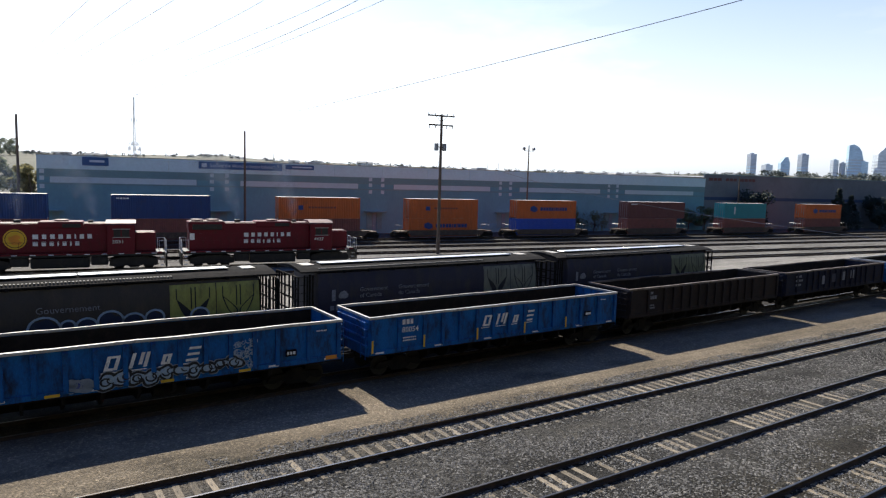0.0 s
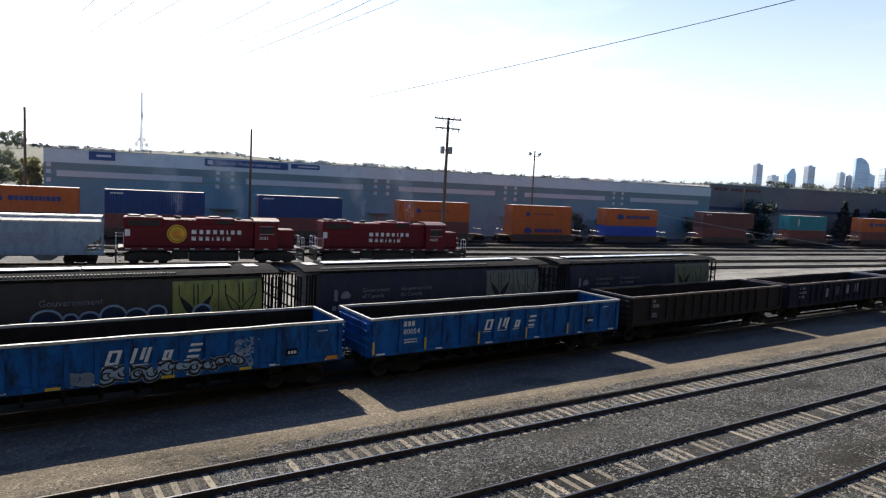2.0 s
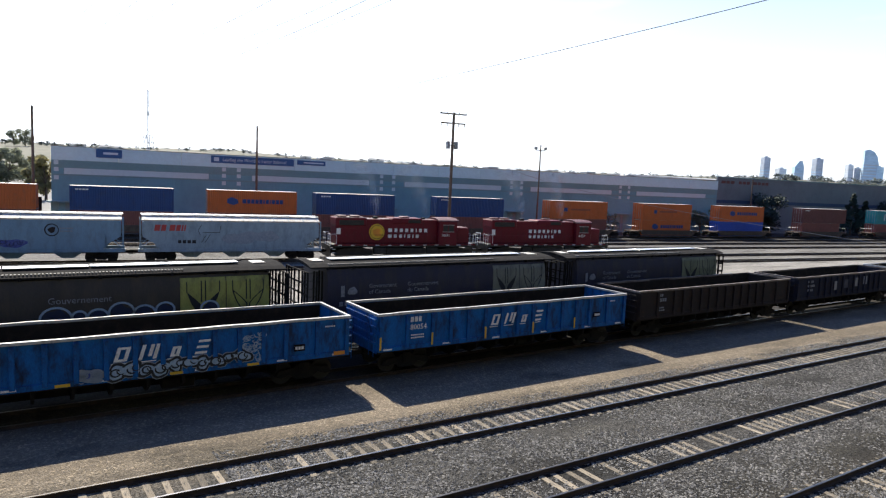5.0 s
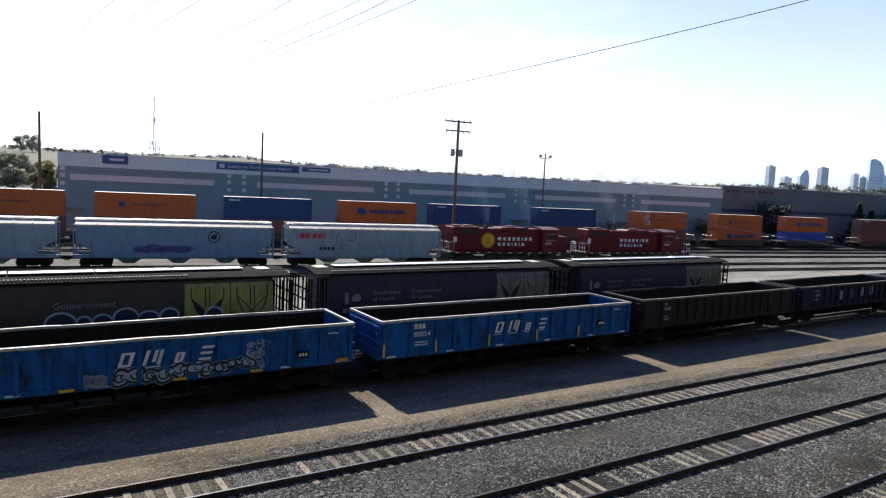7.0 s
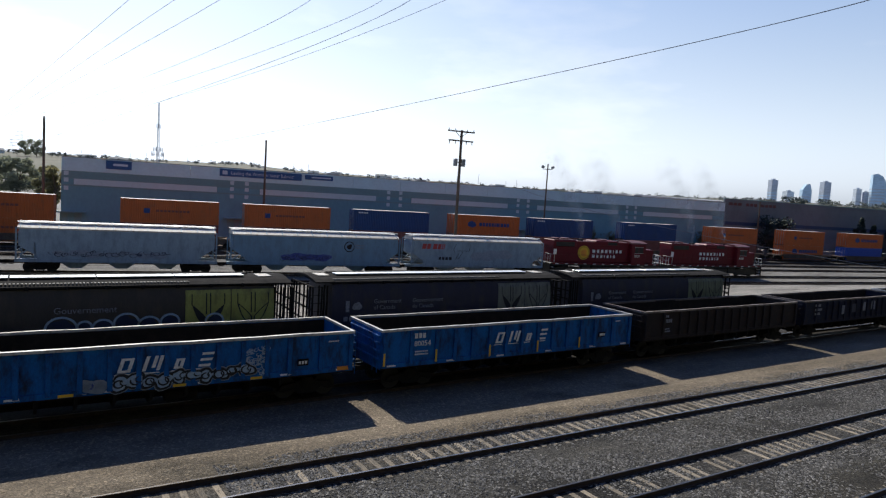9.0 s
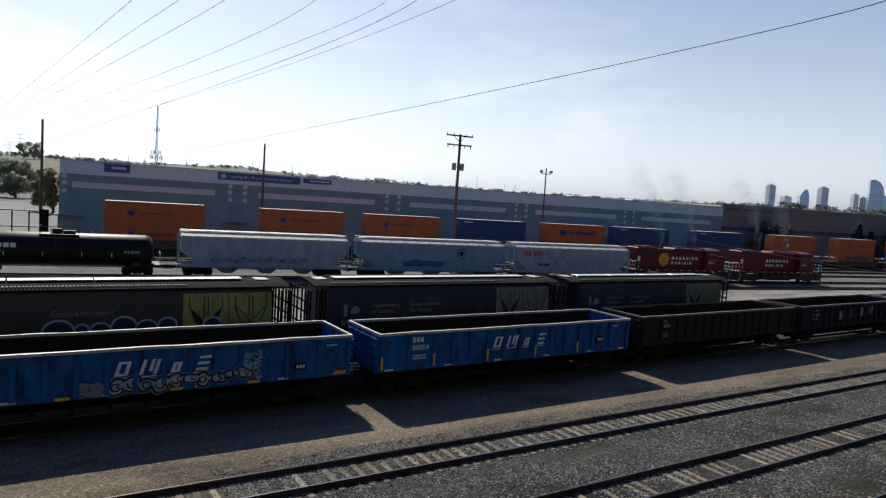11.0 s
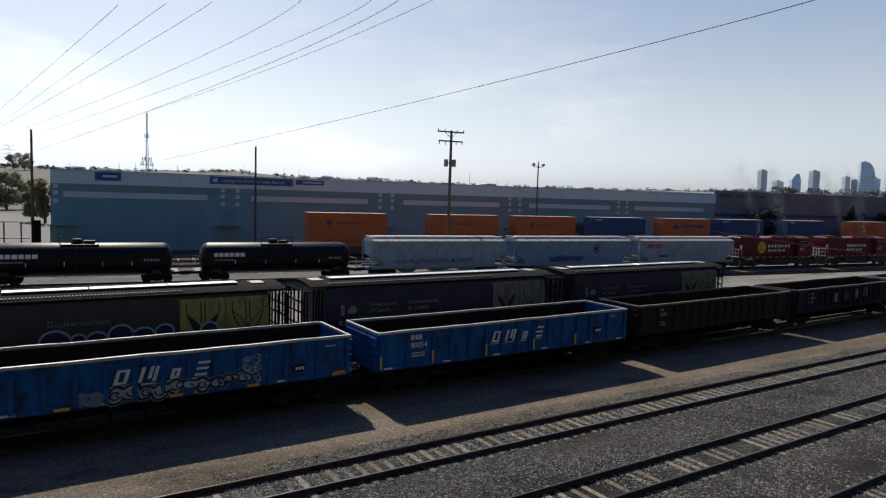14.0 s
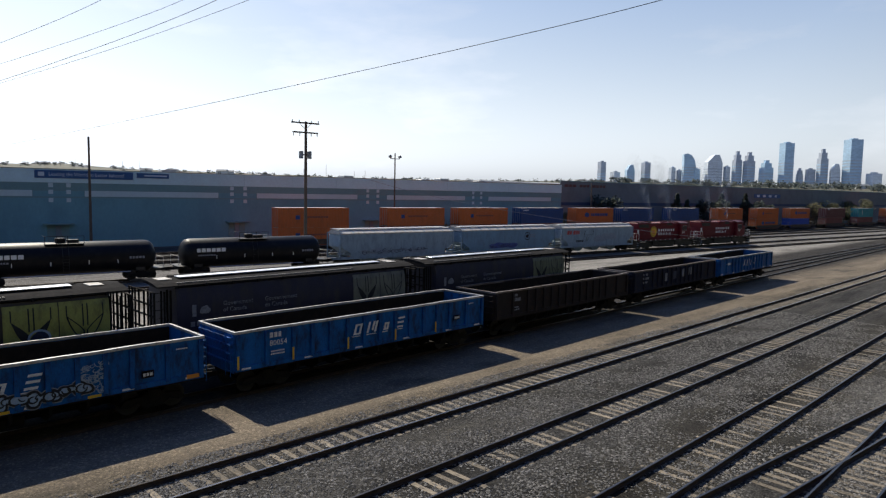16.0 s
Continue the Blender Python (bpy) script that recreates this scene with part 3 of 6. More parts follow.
def gondola(m, body, rim, label, L=15.2, posts=14, marks="", seed=0, wide=1.5):
    g = thing("gondola_car", m, label, "freight car", "parked open gondola cars")
    W, Z0, Z1 = 1.55, 1.22, 2.86
    part("floor", boxes((0.0, L, -W + 0.002, W - 0.002, 1.12, 1.2), (0.0, L, -0.22, 0.22, 0.85, 1.12)), INSIDE, g)
    # Unseen underframe parts, added to keep sunlit ground from showing beneath the car
    part("centre_sill", boxes((2.9, L - 2.9, -0.3, 0.3, 0.5, 0.848)), STEEL, g)
    bearer = mesh_of(prism_x(bmesh.new(), [(-W + 0.05, 1.118), (-W + 0.05, 0.86), (-0.9, 0.52), (0.9, 0.52), (W - 0.05, 0.86), (W - 0.05, 1.118)], -0.05, 0.05), STEEL, "cross_bearer")
    for i in range(9):
        part("cross_bearer", bearer, STEEL, g, at=(3.0 + (L - 6.0) * i / 8, 0, 0))
    part("brake_reservoir", spin(bmesh.new(), [(-0.6, 0.1), (-0.55, 0.22), (0.55, 0.22), (0.6, 0.1)], 12, "x", (L * 0.57, -0.9, 0.72)), STEEL, g, smooth=True)
    for y in (-W, W):
        s = 1 if y > 0 else -1
        side = part("side_panel", boxes((0.0, L, y - (0.05 if s > 0 else 0), y + (0.05 if s < 0 else 0), Z0, Z1 - 0.05), (0, L, min(y, y + s * 0.06), max(y, y + s * 0.06), Z0 - 0.03, Z0 + 0.16)), body, g)
        post = mesh_of(prism_x(bmesh.new(), [(y, Z0), (y + s * 0.10, Z0 + 0.06), (y + s * 0.11, Z1 - 0.2), (y, Z1 - 0.1)], -0.085, 0.085), body, "side_post")
        narrow = (L - 0.24 - 4 * wide) / (posts - 4)
        for i in range(posts + 1):
            x = 0.12 + min(i, 2) * wide + max(0, min(i, posts - 2) - 2) * narrow + max(0, i - posts + 2) * wide
            part("side_post", post, body, side, at=(x, 0, 0))
        part("inner_lining", boxes((0.06, L - 0.06, min(y - s * 0.055, y - s * 0.07), max(y - s * 0.055, y - s * 0.07), 1.2, Z1 - 0.13)), INSIDE, g)
    for x in (0, L):
        s = 1 if x else -1
        end = boxes((x - 0.03, x + 0.03, -W + 0.06, W - 0.06, Z0 - 0.1, Z1 - 0.05))
        for z in (1.5, 1.85, 2.2, 2.5):
            box(end, min(x + s * 0.03, x + s * 0.11), max(x + s * 0.03, x + s * 0.11), -W + 0.1, W - 0.1, z, z + 0.1)
        part("end_panel", end, body, g)
        part("coupler", coupler_bm(x, s), STEEL, g)
        lad = bmesh.new()
        for yy in (-W + 0.08, -W + 0.5):
            rod(lad, (x + s * 0.16, yy, 1.0), (x + s * 0.16, yy, 2.75), 0.016)
        for z in (1.25, 1.6, 1.95, 2.3, 2.6):
            rod(lad, (x + s * 0.16, -W + 0.08, z), (x + s * 0.16, -W + 0.5, z), 0.014)
        part("ladder", lad, body, g)
    top = bmesh.new()
    for y in (-W, W):
        box(top, -0.05, L + 0.05, y - 0.065, y + 0.065, Z1 - 0.10, Z1)
    for x in (0, L):
        box(top, x - 0.06, x + 0.06, -W + 0.065, W - 0.065, Z1 - 0.10, Z1 - 0.002)
    # dents along the top chord
    bmesh.ops.subdivide_edges(top, edges=[e for e in top.edges if e.calc_length() > 5], cuts=40)
    for v in top.verts:
        v.co.z += 0.025 * noise.noise((v.co.x * 0.8 + seed * 9, v.co.y, 0)) - 0.012
        v.co.y += 0.05 * noise.noise((v.co.x * 0.35 + seed * 5, v.co.y, 3))
    part("top_chord", top, rim, g, "dented worn top rim, coloured paler for sun glint")
    for x in (1.75, L - 1.75):
        truck(g, x)
    face = -W - 0.063
    for x in (0.25, L * 0.215, L * 0.4, L * 0.6, L * 0.8, L - 0.75) if body is BLUE else ():
        part("reflective_strip", boxes((x, x + 0.42, face - 0.006, face, Z0 + 0.02, Z0 + 0.09)), WHITE, g, "white reflective strip")
    return g


def stencil(parent, name, x0, z0, n, h, y, material, seed, wide=0.11):
    rnd = random.Random(seed)
    part(name, blocks(x0, z0, [wide * rnd.uniform(0.7, 1.1) for _ in range(n)], h, y, gap=wide * 0.35), material, parent)


def gon_pose(x, y, turn):
    """The row bends a little: y is that of the car's middle."""
    return pose(x, y - 7.6 * math.tan(radians(turn)), 0.09, 0, 0, turn)


def slanted(x, z, w, h, face, material, parent, lean=0.3, label=""):
    part("letter_block", prism_y(bmesh.new(), [(x, z), (x + w, z), (x + w + lean * h, z + h), (x + lean * h, z + h)], face - 0.012, face), material, parent, label)


def big_letters(parent, face, dx=0.0):
    """Four large slanted marks made of plain bars, one to a panel, the third smaller, each underlined."""
    for n, (cx, w, h) in enumerate(((6.27, 0.42, 0.5), (7.14, 0.58, 0.52), (8.04, 0.3, 0.36), (8.95, 0.42, 0.52))):
        x, z, k = cx + dx - w / 2 - 0.07, 1.88, 0.12
        if n == 3:
            for i in range(3):
                q = i * (h - 0.09) / 2
                slanted(x + 0.3 * q, z + q, w, 0.09, face, WHITE, parent, label="white slanted bar")
        else:
            slanted(x, z, k, h, face, WHITE, parent, label="white slanted bar")
            slanted(x + w - k, z, k, h, face, WHITE, parent, label="white slanted bar")
            if n == 1:
                slanted(x + w / 2 - k / 2 + 0.08, z + 0.1, k, h - 0.1, face, WHITE, parent, label="white slanted bar")
            else:
                slanted(x + k, z, w - 2 * k, 0.08, face, WHITE, parent)
                slanted(x + k + 0.3 * (h - 0.08), z + h - 0.08, w - 2 * k, 0.08, face, WHITE, parent)
        part("letter_underline", boxes((x - 0.08, x + w, face - 0.012, face, z - 0.09, z - 0.06)), WHITE, parent)


def swirl(bm, cx, cz, r, a0, a1, w, y, n=18, sq=0.8, deep=0.008):
    """A curved painted stroke that faces -y."""
    pts = []
    for i in range(n + 1):
        a = radians(a0 + (a1 - a0) * i / n)
        pts.append((math.cos(a), math.sin(a)))
    ww = [w * (0.6 + 0.4 * math.sin(math.pi * i / n)) for i in range(n + 1)]
    o = [bm.verts.new((cx + c * (r + k / 2), y - deep, cz + s * sq * (r + k / 2))) for (c, s), k in zip(pts, ww)]
    q = [bm.verts.new((cx + c * (r - k / 2), y - deep, cz + s * sq * (r - k / 2))) for (c, s), k in zip(pts, ww)]
    for i in range(n):
        bm.faces.new((o[i], o[i + 1], q[i + 1], q[i]))
    return bm


def blob(bm, cx, cz, rx, rz, y, seed, n=20, deep=0.005):
    rnd = random.Random(seed)
    ph = [rnd.uniform(0, 6.28) for _ in range(3)]
    vs = []
    for i in range(n):
        a = 2 * math.pi * i / n
        k = 1 + 0.16 * math.sin(2 * a + ph[0]) + 0.1 * math.sin(3 * a + ph[1]) + 0.07 * math.sin(5 * a + ph[2])
        vs.append(bm.verts.new((cx + rx * k * math.cos(a), y - deep, cz + rz * k * math.sin(a))))
    f = bm.faces.new(vs)
    f.normal_update()
    if f.normal.y > 0:
        f.normal_flip()
    return bm


def blobs(parent, specs, y, material, label, name="paint_tag"):
    """Painted patches, each a part of its own; specs: centre x, z, half width, half height, seed."""
    for i, (cx, cz, rx, rz, k) in enumerate(specs):
        part(name, blob(bmesh.new(), cx, cz, rx, rz, y - 0.0012 * i, k), material, parent, label)


def strokes(parent, specs, y, material, label, sq=0.85, name="tag_outline"):
    for cx, cz, r, a0, a1, w in specs:
        part(name, swirl(bmesh.new(), cx, cz, r, a0, a1, w, y, sq=sq), material, parent, label)


def parked_gondolas():
    ga = gondola(gon_pose(-3.9, 26.3, 0.2), BLUE, RIM, "long blue open gondola car with spray-painted tags, empty", L=15.4, posts=15, seed=1, wide=1.3)
    face = -1.616
    big_letters(ga, face, 0.56)
    rnd = random.Random(3)
    blobs(ga, [(5.85, 1.5, 0.38, 0.26, 4), (5.95, 1.44, 0.3, 0.2, 5)], face, SPRAYGREY, "pale spray-painted patch")
    blobs(ga, [(5.8, 1.5, 0.17, 0.1, 6)], face - 0.01, SPRAYBLUE, "blue spray-painted patch")
    strokes(ga, [(5.55 + rnd.uniform(0, 0.6), 1.36 + rnd.uniform(0, 0.3), rnd.uniform(0.06, 0.14), rnd.uniform(0, 180), rnd.uniform(260, 420), 0.05) for _ in range(14)], face - 0.012, SPRAYGREY, "grey scribble", name="paint_scribble")
    # one wide bubble tag: pale halo, black edge, pale blue fill, black inner strokes
    bubbles = [(6.62 + i * 0.485, 1.5 + 0.06 * math.sin(i * 1.7) + (0.012 * i), 0.30 + 0.05 * math.sin(i * 2.9), 0.27 + 0.04 * math.sin(i * 2.3) - 0.012 * i, 20 + i) for i in range(10)]
    blobs(ga, [(x, z, a + 0.08, b + 0.07, k) for x, z, a, b, k in bubbles], face, SPRAYGREY, "pale spray halo")
    blobs(ga, [(x, z, a + 0.045, b + 0.04, k) for x, z, a, b, k in bubbles], face - 0.014, LEAFDARK, "black spray edge", name="tag_outline")
    blobs(ga, [(x, z, a - 0.05, b - 0.04, k) for x, z, a, b, k in bubbles], face - 0.028, PALEBLUE, "pale blue bubble-shaped spray tag")
    strokes(ga, [(x + rnd.uniform(-0.06, 0.06), z, a * 0.5, rnd.uniform(0, 180), rnd.uniform(300, 440), 0.07) for x, z, a, b, k in bubbles], face - 0.042, LEAFDARK, "black spray stroke")
    strokes(ga, [(x + 0.16, z + 0.05, 0.12, rnd.uniform(0, 180), rnd.uniform(240, 360), 0.05) for x, z, a, b, k in bubbles], face - 0.044, LEAFDARK, "black spray stroke")
    strokes(ga, [(10.98 + rnd.uniform(0, 0.8), 1.4 + rnd.uniform(0, 1.1), rnd.uniform(0.05, 0.14), rnd.uniform(0, 180), rnd.uniform(260, 420), 0.035) for _ in range(44)], face - 0.012, PALEBLUE, "chalky pale blue scribble", name="paint_scribble")
    part("placard", boxes((13.0, 13.45, face - 0.03, face, 1.58, 1.85)), STEEL, ga)
    stencil(ga, "stencil", 13.05, 1.65, 3, 0.12, face - 0.034, WHITE, 4)
    part("reflector", boxes((14.7, 15.2, face - 0.008, face, 1.24, 1.4)), ORANGE_M, ga, "amber reflector plate")
    for x in (2.0, 4.8, 8.37, 11.15):
        part("reflector", boxes((x, x + 0.45, face - 0.052, face - 0.045, 1.22, 1.32)), YELLOW, ga)
    stencil(ga, "stencil", 14.3, 2.45, 6, 0.05, face, WHITE, 6, 0.06)
    stencil(ga, "stencil", 0.55, 2.2, 5, 0.22, face, WHITE, 7, 0.16)
    stencil(ga, "stencil", 0.3, 1.9, 5, 0.22, face, WHITE, 8, 0.16)

    gb = gondola(gon_pose(12.72, 26.18, 0.6), BLUE, RIM, "bright blue open gondola car with white markings, empty", L=15.2, seed=2, wide=1.3)
    big_letters(gb, face, -0.04)
    stencil(gb, "stencil", 1.55, 2.4, 3, 0.22, face, WHITE, 9, 0.17)
    part("car_number", words("80054", 0.34, WHITE), WHITE, gb, "white car number", at=(1.54, face, 2.05))
    for i, z in enumerate((1.78, 1.66)):
        stencil(gb, "stencil", 1.6, z, 7, 0.06, face, WHITE, 12 + i, 0.08)
    for x in (0.03, 2.62, 5.58, 8.5, 11.3):
        part("reflector", boxes((x, x + 0.09, face - 0.06, face - 0.05, 1.3, 1.85)), YELLOW, gb, "upright yellow reflector")
    part("placard", boxes((12.75, 13.2, face - 0.03, face, 1.75, 2.0)), STEEL, gb)
    stencil(gb, "stencil", 12.8, 1.81, 3, 0.12, face - 0.034, WHITE, 14)
    stencil(gb, "stencil", 13.95, 2.5, 5, 0.05, face, WHITE, 15, 0.06)

    gc = gondola(gon_pose(29.3, 26.66, 1.2), BROWN, RIM_DARK, "dark brown open gondola car, rust-stained and empty", L=15.6, posts=15, seed=3)
    for i, (z, k, h) in enumerate(((2.45, 2, 0.14), (2.15, 4, 0.2), (1.75, 3, 0.08), (1.6, 3, 0.08))):
        stencil(gc, "stencil", 1.7, z, k, h, face, LETTER, 30 + i, 0.14)
    gd = gondola(gon_pose(45.9, 27.02, 1.3), NAVYCAR, RIM_DARK, "grimy dark navy open gondola car with faded lettering", L=15.6, posts=15, seed=4)
    for i, (z, k) in enumerate(((2.4, 4), (2.1, 5), (1.8, 4))):
        stencil(gd, "stencil", 1.4, z, k, 0.16, face, LETTER, 40 + i, 0.16)
    for i in range(4):
        part("letter_block", boxes((5.2 + i * 1.5, 5.8 + i * 1.5, face - 0.01, face, 1.7 + 0.06 * i, 2.35 + 0.06 * i)), LETTER if i != 1 else BLUE_DARK, gd)
    ge = gondola(gon_pose(62.7, 27.37, 1.0), BLUE, RIM, "bright blue open gondola car at the end of the row", L=14.4, seed=5)
    big_letters(ge, face)
    stencil(ge, "stencil", 1.5, 2.1, 5, 0.22, face, WHITE, 50, 0.16)


parked_gondolas()

HOP = [(1.30, 1.15), (1.50, 1.45), (1.60, 2.0), (1.62, 2.6), (1.62, 3.2), (1.56, 3.75), (1.44, 4.1), (1.15, 4.22), (0.55, 4.3), (0.0, 4.36)]


def hop_at(z):
    """Half width of the curved hopper side at a height."""
    for (ya, za), (yb, zb) in zip(HOP, HOP[1:]):
        if za <= z <= zb:
            return ya + (yb - ya) * (z - za) / (zb - za)
    return HOP[0][0]


def curved_patch(bm, poly_x, z0, z1, off=0.006, n=8):
    """A painted patch between two edges x(z) that follows the curved side."""
    rows = []
    for i in range(n + 1):
        z = z0 + (z1 - z0) * i / n
        xa, xb = poly_x(i / n)
        rows.append((bm.verts.new((xa, -hop_at(z) - off, z)), bm.verts.new((xb, -hop_at(z) - off, z))))
    for a, b in zip(rows, rows[1:]):
        bm.faces.new((a[0], a[1], b[1], b[0]))
    return bm


def leaf_marks(parent, x, filled):
    """Two curved leaves that rise from a common stem to upright tips, and twin stalks between them; filled or outlined."""
    low, high = (lambda k: 0.06 + 0.62 * k ** 0.42), (lambda k: 0.06 + 0.62 * max(0.0, (k - 0.28) / 0.72) ** 1.25)
    z0, z1 = 2.5, 3.38
    for s in (-1, 1):
        if filled:
            part("leaf_mark", curved_patch(bmesh.new(), lambda k: (x + s * high(k), x + s * low(k)), z0, z1, 0.045, 20), LEAFDARK, parent)
        else:
            for edge in (low, high):
                part("leaf_vein", curved_patch(bmesh.new(), lambda k: (x + s * edge(k) - 0.028, x + s * edge(k) + 0.028), z0, z1, 0.045, 20), LEAFDARK, parent)
        part("leaf_tip", curved_patch(bmesh.new(), lambda k: (x + s * 0.68 - 0.022, x + s * 0.68 + 0.022), z1 - 0.02, 3.82, 0.045, 10), LEAFDARK, parent)
        part("stalk_mark", curved_patch(bmesh.new(), lambda k: (x + s * 0.085 - 0.025, x + s * 0.085 + 0.025), 2.95, 3.85, 0.045, 16), LEAFDARK, parent)


def grain_hopper(m, paint, panel, label, L=15.9, navy=True, seed=0):
    g = thing("grain_hopper_car", m, label, "freight car", "parked grain hopper cars")
    prof = [(-y, z) for y, z in HOP] + [(y, z) for y, z in HOP[-2::-1]]
    part("body", prism_x(bmesh.new(), prof, 1.15, L - 1.15), paint, g, smooth=True)
    edge = [(-1.52, 4.17), (-1.52, 4.23), (-1.1, 4.33), (-0.5, 4.4), (0, 4.43)]
    part("roof", prism_x(bmesh.new(), edge + [(-y, z) for y, z in edge[-2::-1]] + [(0, 4.3)], 0.3, L - 0.3), HOPROOF, g, "grimy roof with a long hatch")
    lug = mesh_of(bevelled(boxes((-0.06, 0.06, -1.57, -1.42, 4.1, 4.25)), 0.01), HOPROOF, "roof_lug")
    for i in range(11):
        part("roof_lug", lug, HOPROOF, g, at=(1.2 + i * (L - 2.4) / 10, 0, 0))
    teeth = bmesh.new()
    for i in range(int((L - 6.0) / 0.13)):
        box(teeth, 1.3 + i * 0.13, 1.37 + i * 0.13, -1.36, -1.14, 4.26, 4.335)
    tagged(part("roof_grating", teeth, GRATING, g, "dull metal grating along the roof edge"), kind="stuff")
    for i in range(4):
        x0 = 1.7 + (L - 3.9) * i / 4
        part("running_board", bevelled(boxes((x0, x0 + (L - 3.9) / 4 - 0.05, -0.62, -0.02, 4.45, 4.49)), 0.008), BOARD, g, "bright galvanised roof walkway")
    part("hatch_cover", bevelled(boxes((1.6, L - 1.9, 0.1, 0.6, 4.38, 4.47)), 0.03), HOPROOF, g)
    for x in (0.75, L - 1.6):
        part("end_plate", boxes((x, x + 0.6, -0.62, 0.2, 4.40, 4.43)), GREYROOF, g, "pale end walkway plate")
    part("side_sill", boxes((0.1, L - 0.1, -1.5, -1.38, 1.0, 1.22), (0.1, L - 0.1, 1.38, 1.5, 1.0, 1.22), (0.0, L, -0.25, 0.25, 0.85, 1.1)), paint, g)
    for x in (3.6, 6.5, 9.4, 12.3):
        bm = bmesh.new()
        prism_y(bm, [(x - 1.3, 1.15), (x + 1.3, 1.15), (x + 0.4, 0.45), (x - 0.4, 0.45)], -0.7, 0.7)
        part("discharge_hopper", bm, paint, g)
    for x, s in ((0.2, 1), (L - 0.2, -1)):
        fr = bmesh.new()
        for y in (-1.46, -1.1, -0.75, -0.3, 0.3, 0.75, 1.1, 1.46):
            rod(fr, (x, y, 1.0), (x, y, 4.0), 0.045)
        for y in (-1.46, -1.1):
            rod(fr, (x + s * 0.45, y, 1.0), (x + s * 0.45, y, 4.0), 0.045)
            rod(fr, (x + s * 0.8, y + 0.2, 1.0), (x + s * 0.8, y + 0.2, 4.0), 0.05)
        z = 1.3
        while z < 4.0:
            rod(fr, (x, -1.46, z), (x, -1.1, z), 0.016)
            rod(fr, (x, 1.1, z), (x, 1.46, z), 0.016)
            rod(fr, (x, -1.46, z), (x + s * 0.45, -1.46, z), 0.014)
            z += 0.38
        for z in (1.7, 2.3, 2.9, 3.4):
            rod(fr, (x, -1.46, z), (x, 1.46, z), 0.045)
        box(fr, min(x, x + s * 1.0), max(x, x + s * 1.0), -1.4, 1.4, 1.08, 1.16)
        rod(fr, (x, -1.46, 1.1), (x, 1.46, 1.1), 0.05)
        rod(fr, (x, -1.4, 3.98), (x, 1.4, 3.98), 0.03)
        part("end_ladder", fr, STEEL, g, "end frame with ladder rungs")
        slope = prism_y(bmesh.new(), [(x + s * 0.95, 2.6), (x + s * 0.97, 2.6), (x + s * 2.6, 1.2), (x + s * 2.5, 1.2)], -1.3, 1.3)
        part("slope_sheet", slope, paint, g)
        part("coupler", coupler_bm(x - s * 0.2, -s), STEEL, g)
    if panel:
        for k, (xa, xb) in enumerate(((L - 4.95, L - 3.07), (L - 3.03, L - 1.15))):
            part("painted_panel", curved_patch(bmesh.new(), lambda q: (xa, xb), 1.5, 3.98, 0.03, 24), panel, g, "wheat-leaf panel")
            leaf_marks(g, (xa + xb) / 2, k == 0)
    for x in (1.75, L - 1.75):
        truck(g, x)
    return g


def parked_hoppers():
    y = 30.75
    ha = grain_hopper(pose(-5.25, y, 0.09), HOPDARK, WHEAT, "brown cylindrical grain hopper with yellow-green wheat panels")
    part("lettering", words("Gouvernement", 0.36, LETTER), LETTER, ha, "faded lettering", at=(6.13, -hop_at(3.3) - 0.02, 3.18))
    arcs = ((6.4, 0.54, 3.05), (7.2, 0.25, 2.86), (7.85, 0.37, 2.9), (8.7, 0.46, 3.11), (9.55, 0.42, 2.95), (10.35, 0.36, 3.02), (12.15, 0.37, 2.97))
    strokes(ha, [(cx, top - r * 0.85, r, -60, 240, 0.10) for cx, r, top in arcs], -1.676, PALEBLUE, "pale rounded spray outline", 0.85)
    blobs(ha, [(cx, top - r * 0.85, r * 0.85, r * 0.72, 60 + i) for i, (cx, r, top) in enumerate(arcs)], -1.655, BLUE_DARK, "dark spray fill", "paint_fill")
    hb = grain_hopper(pose(11.2, y, 0.09), HOPNAVY, WHEATGREY, "dusty navy cylindrical grain hopper with grey leaf panels")
    hc = grain_hopper(pose(27.4, y, 0.09), HOPNAVY, WHEATPALE, "dusty navy cylindrical grain hopper with a pale green leaf panel")
    for hp in (hb, hc):
        f = -hop_at(3.2) - 0.02
        part("lettering", words("Government\nof Canada", 0.30, LETTER), LETTER, hp, "faded lettering", at=(3.32, f, 3.13))
        part("lettering", words("Gouvernement\ndu Canada", 0.30, LETTER), LETTER, hp, "faded lettering", at=(5.5, f, 3.13))
        part("flag_mark", boxes((1.83, 2.02, f - 0.008, f, 2.76, 3.3)), LETTER, hp)
        part("leaf_emblem", blob(bmesh.new(), 2.44, 3.02, 0.22, 0.22, f, 3), LETTER, hp)
        stencil(hp, "stencil", 1.75, 2.3, 2, 0.22, -1.625, LETTER, 71, 0.25)


parked_hoppers()


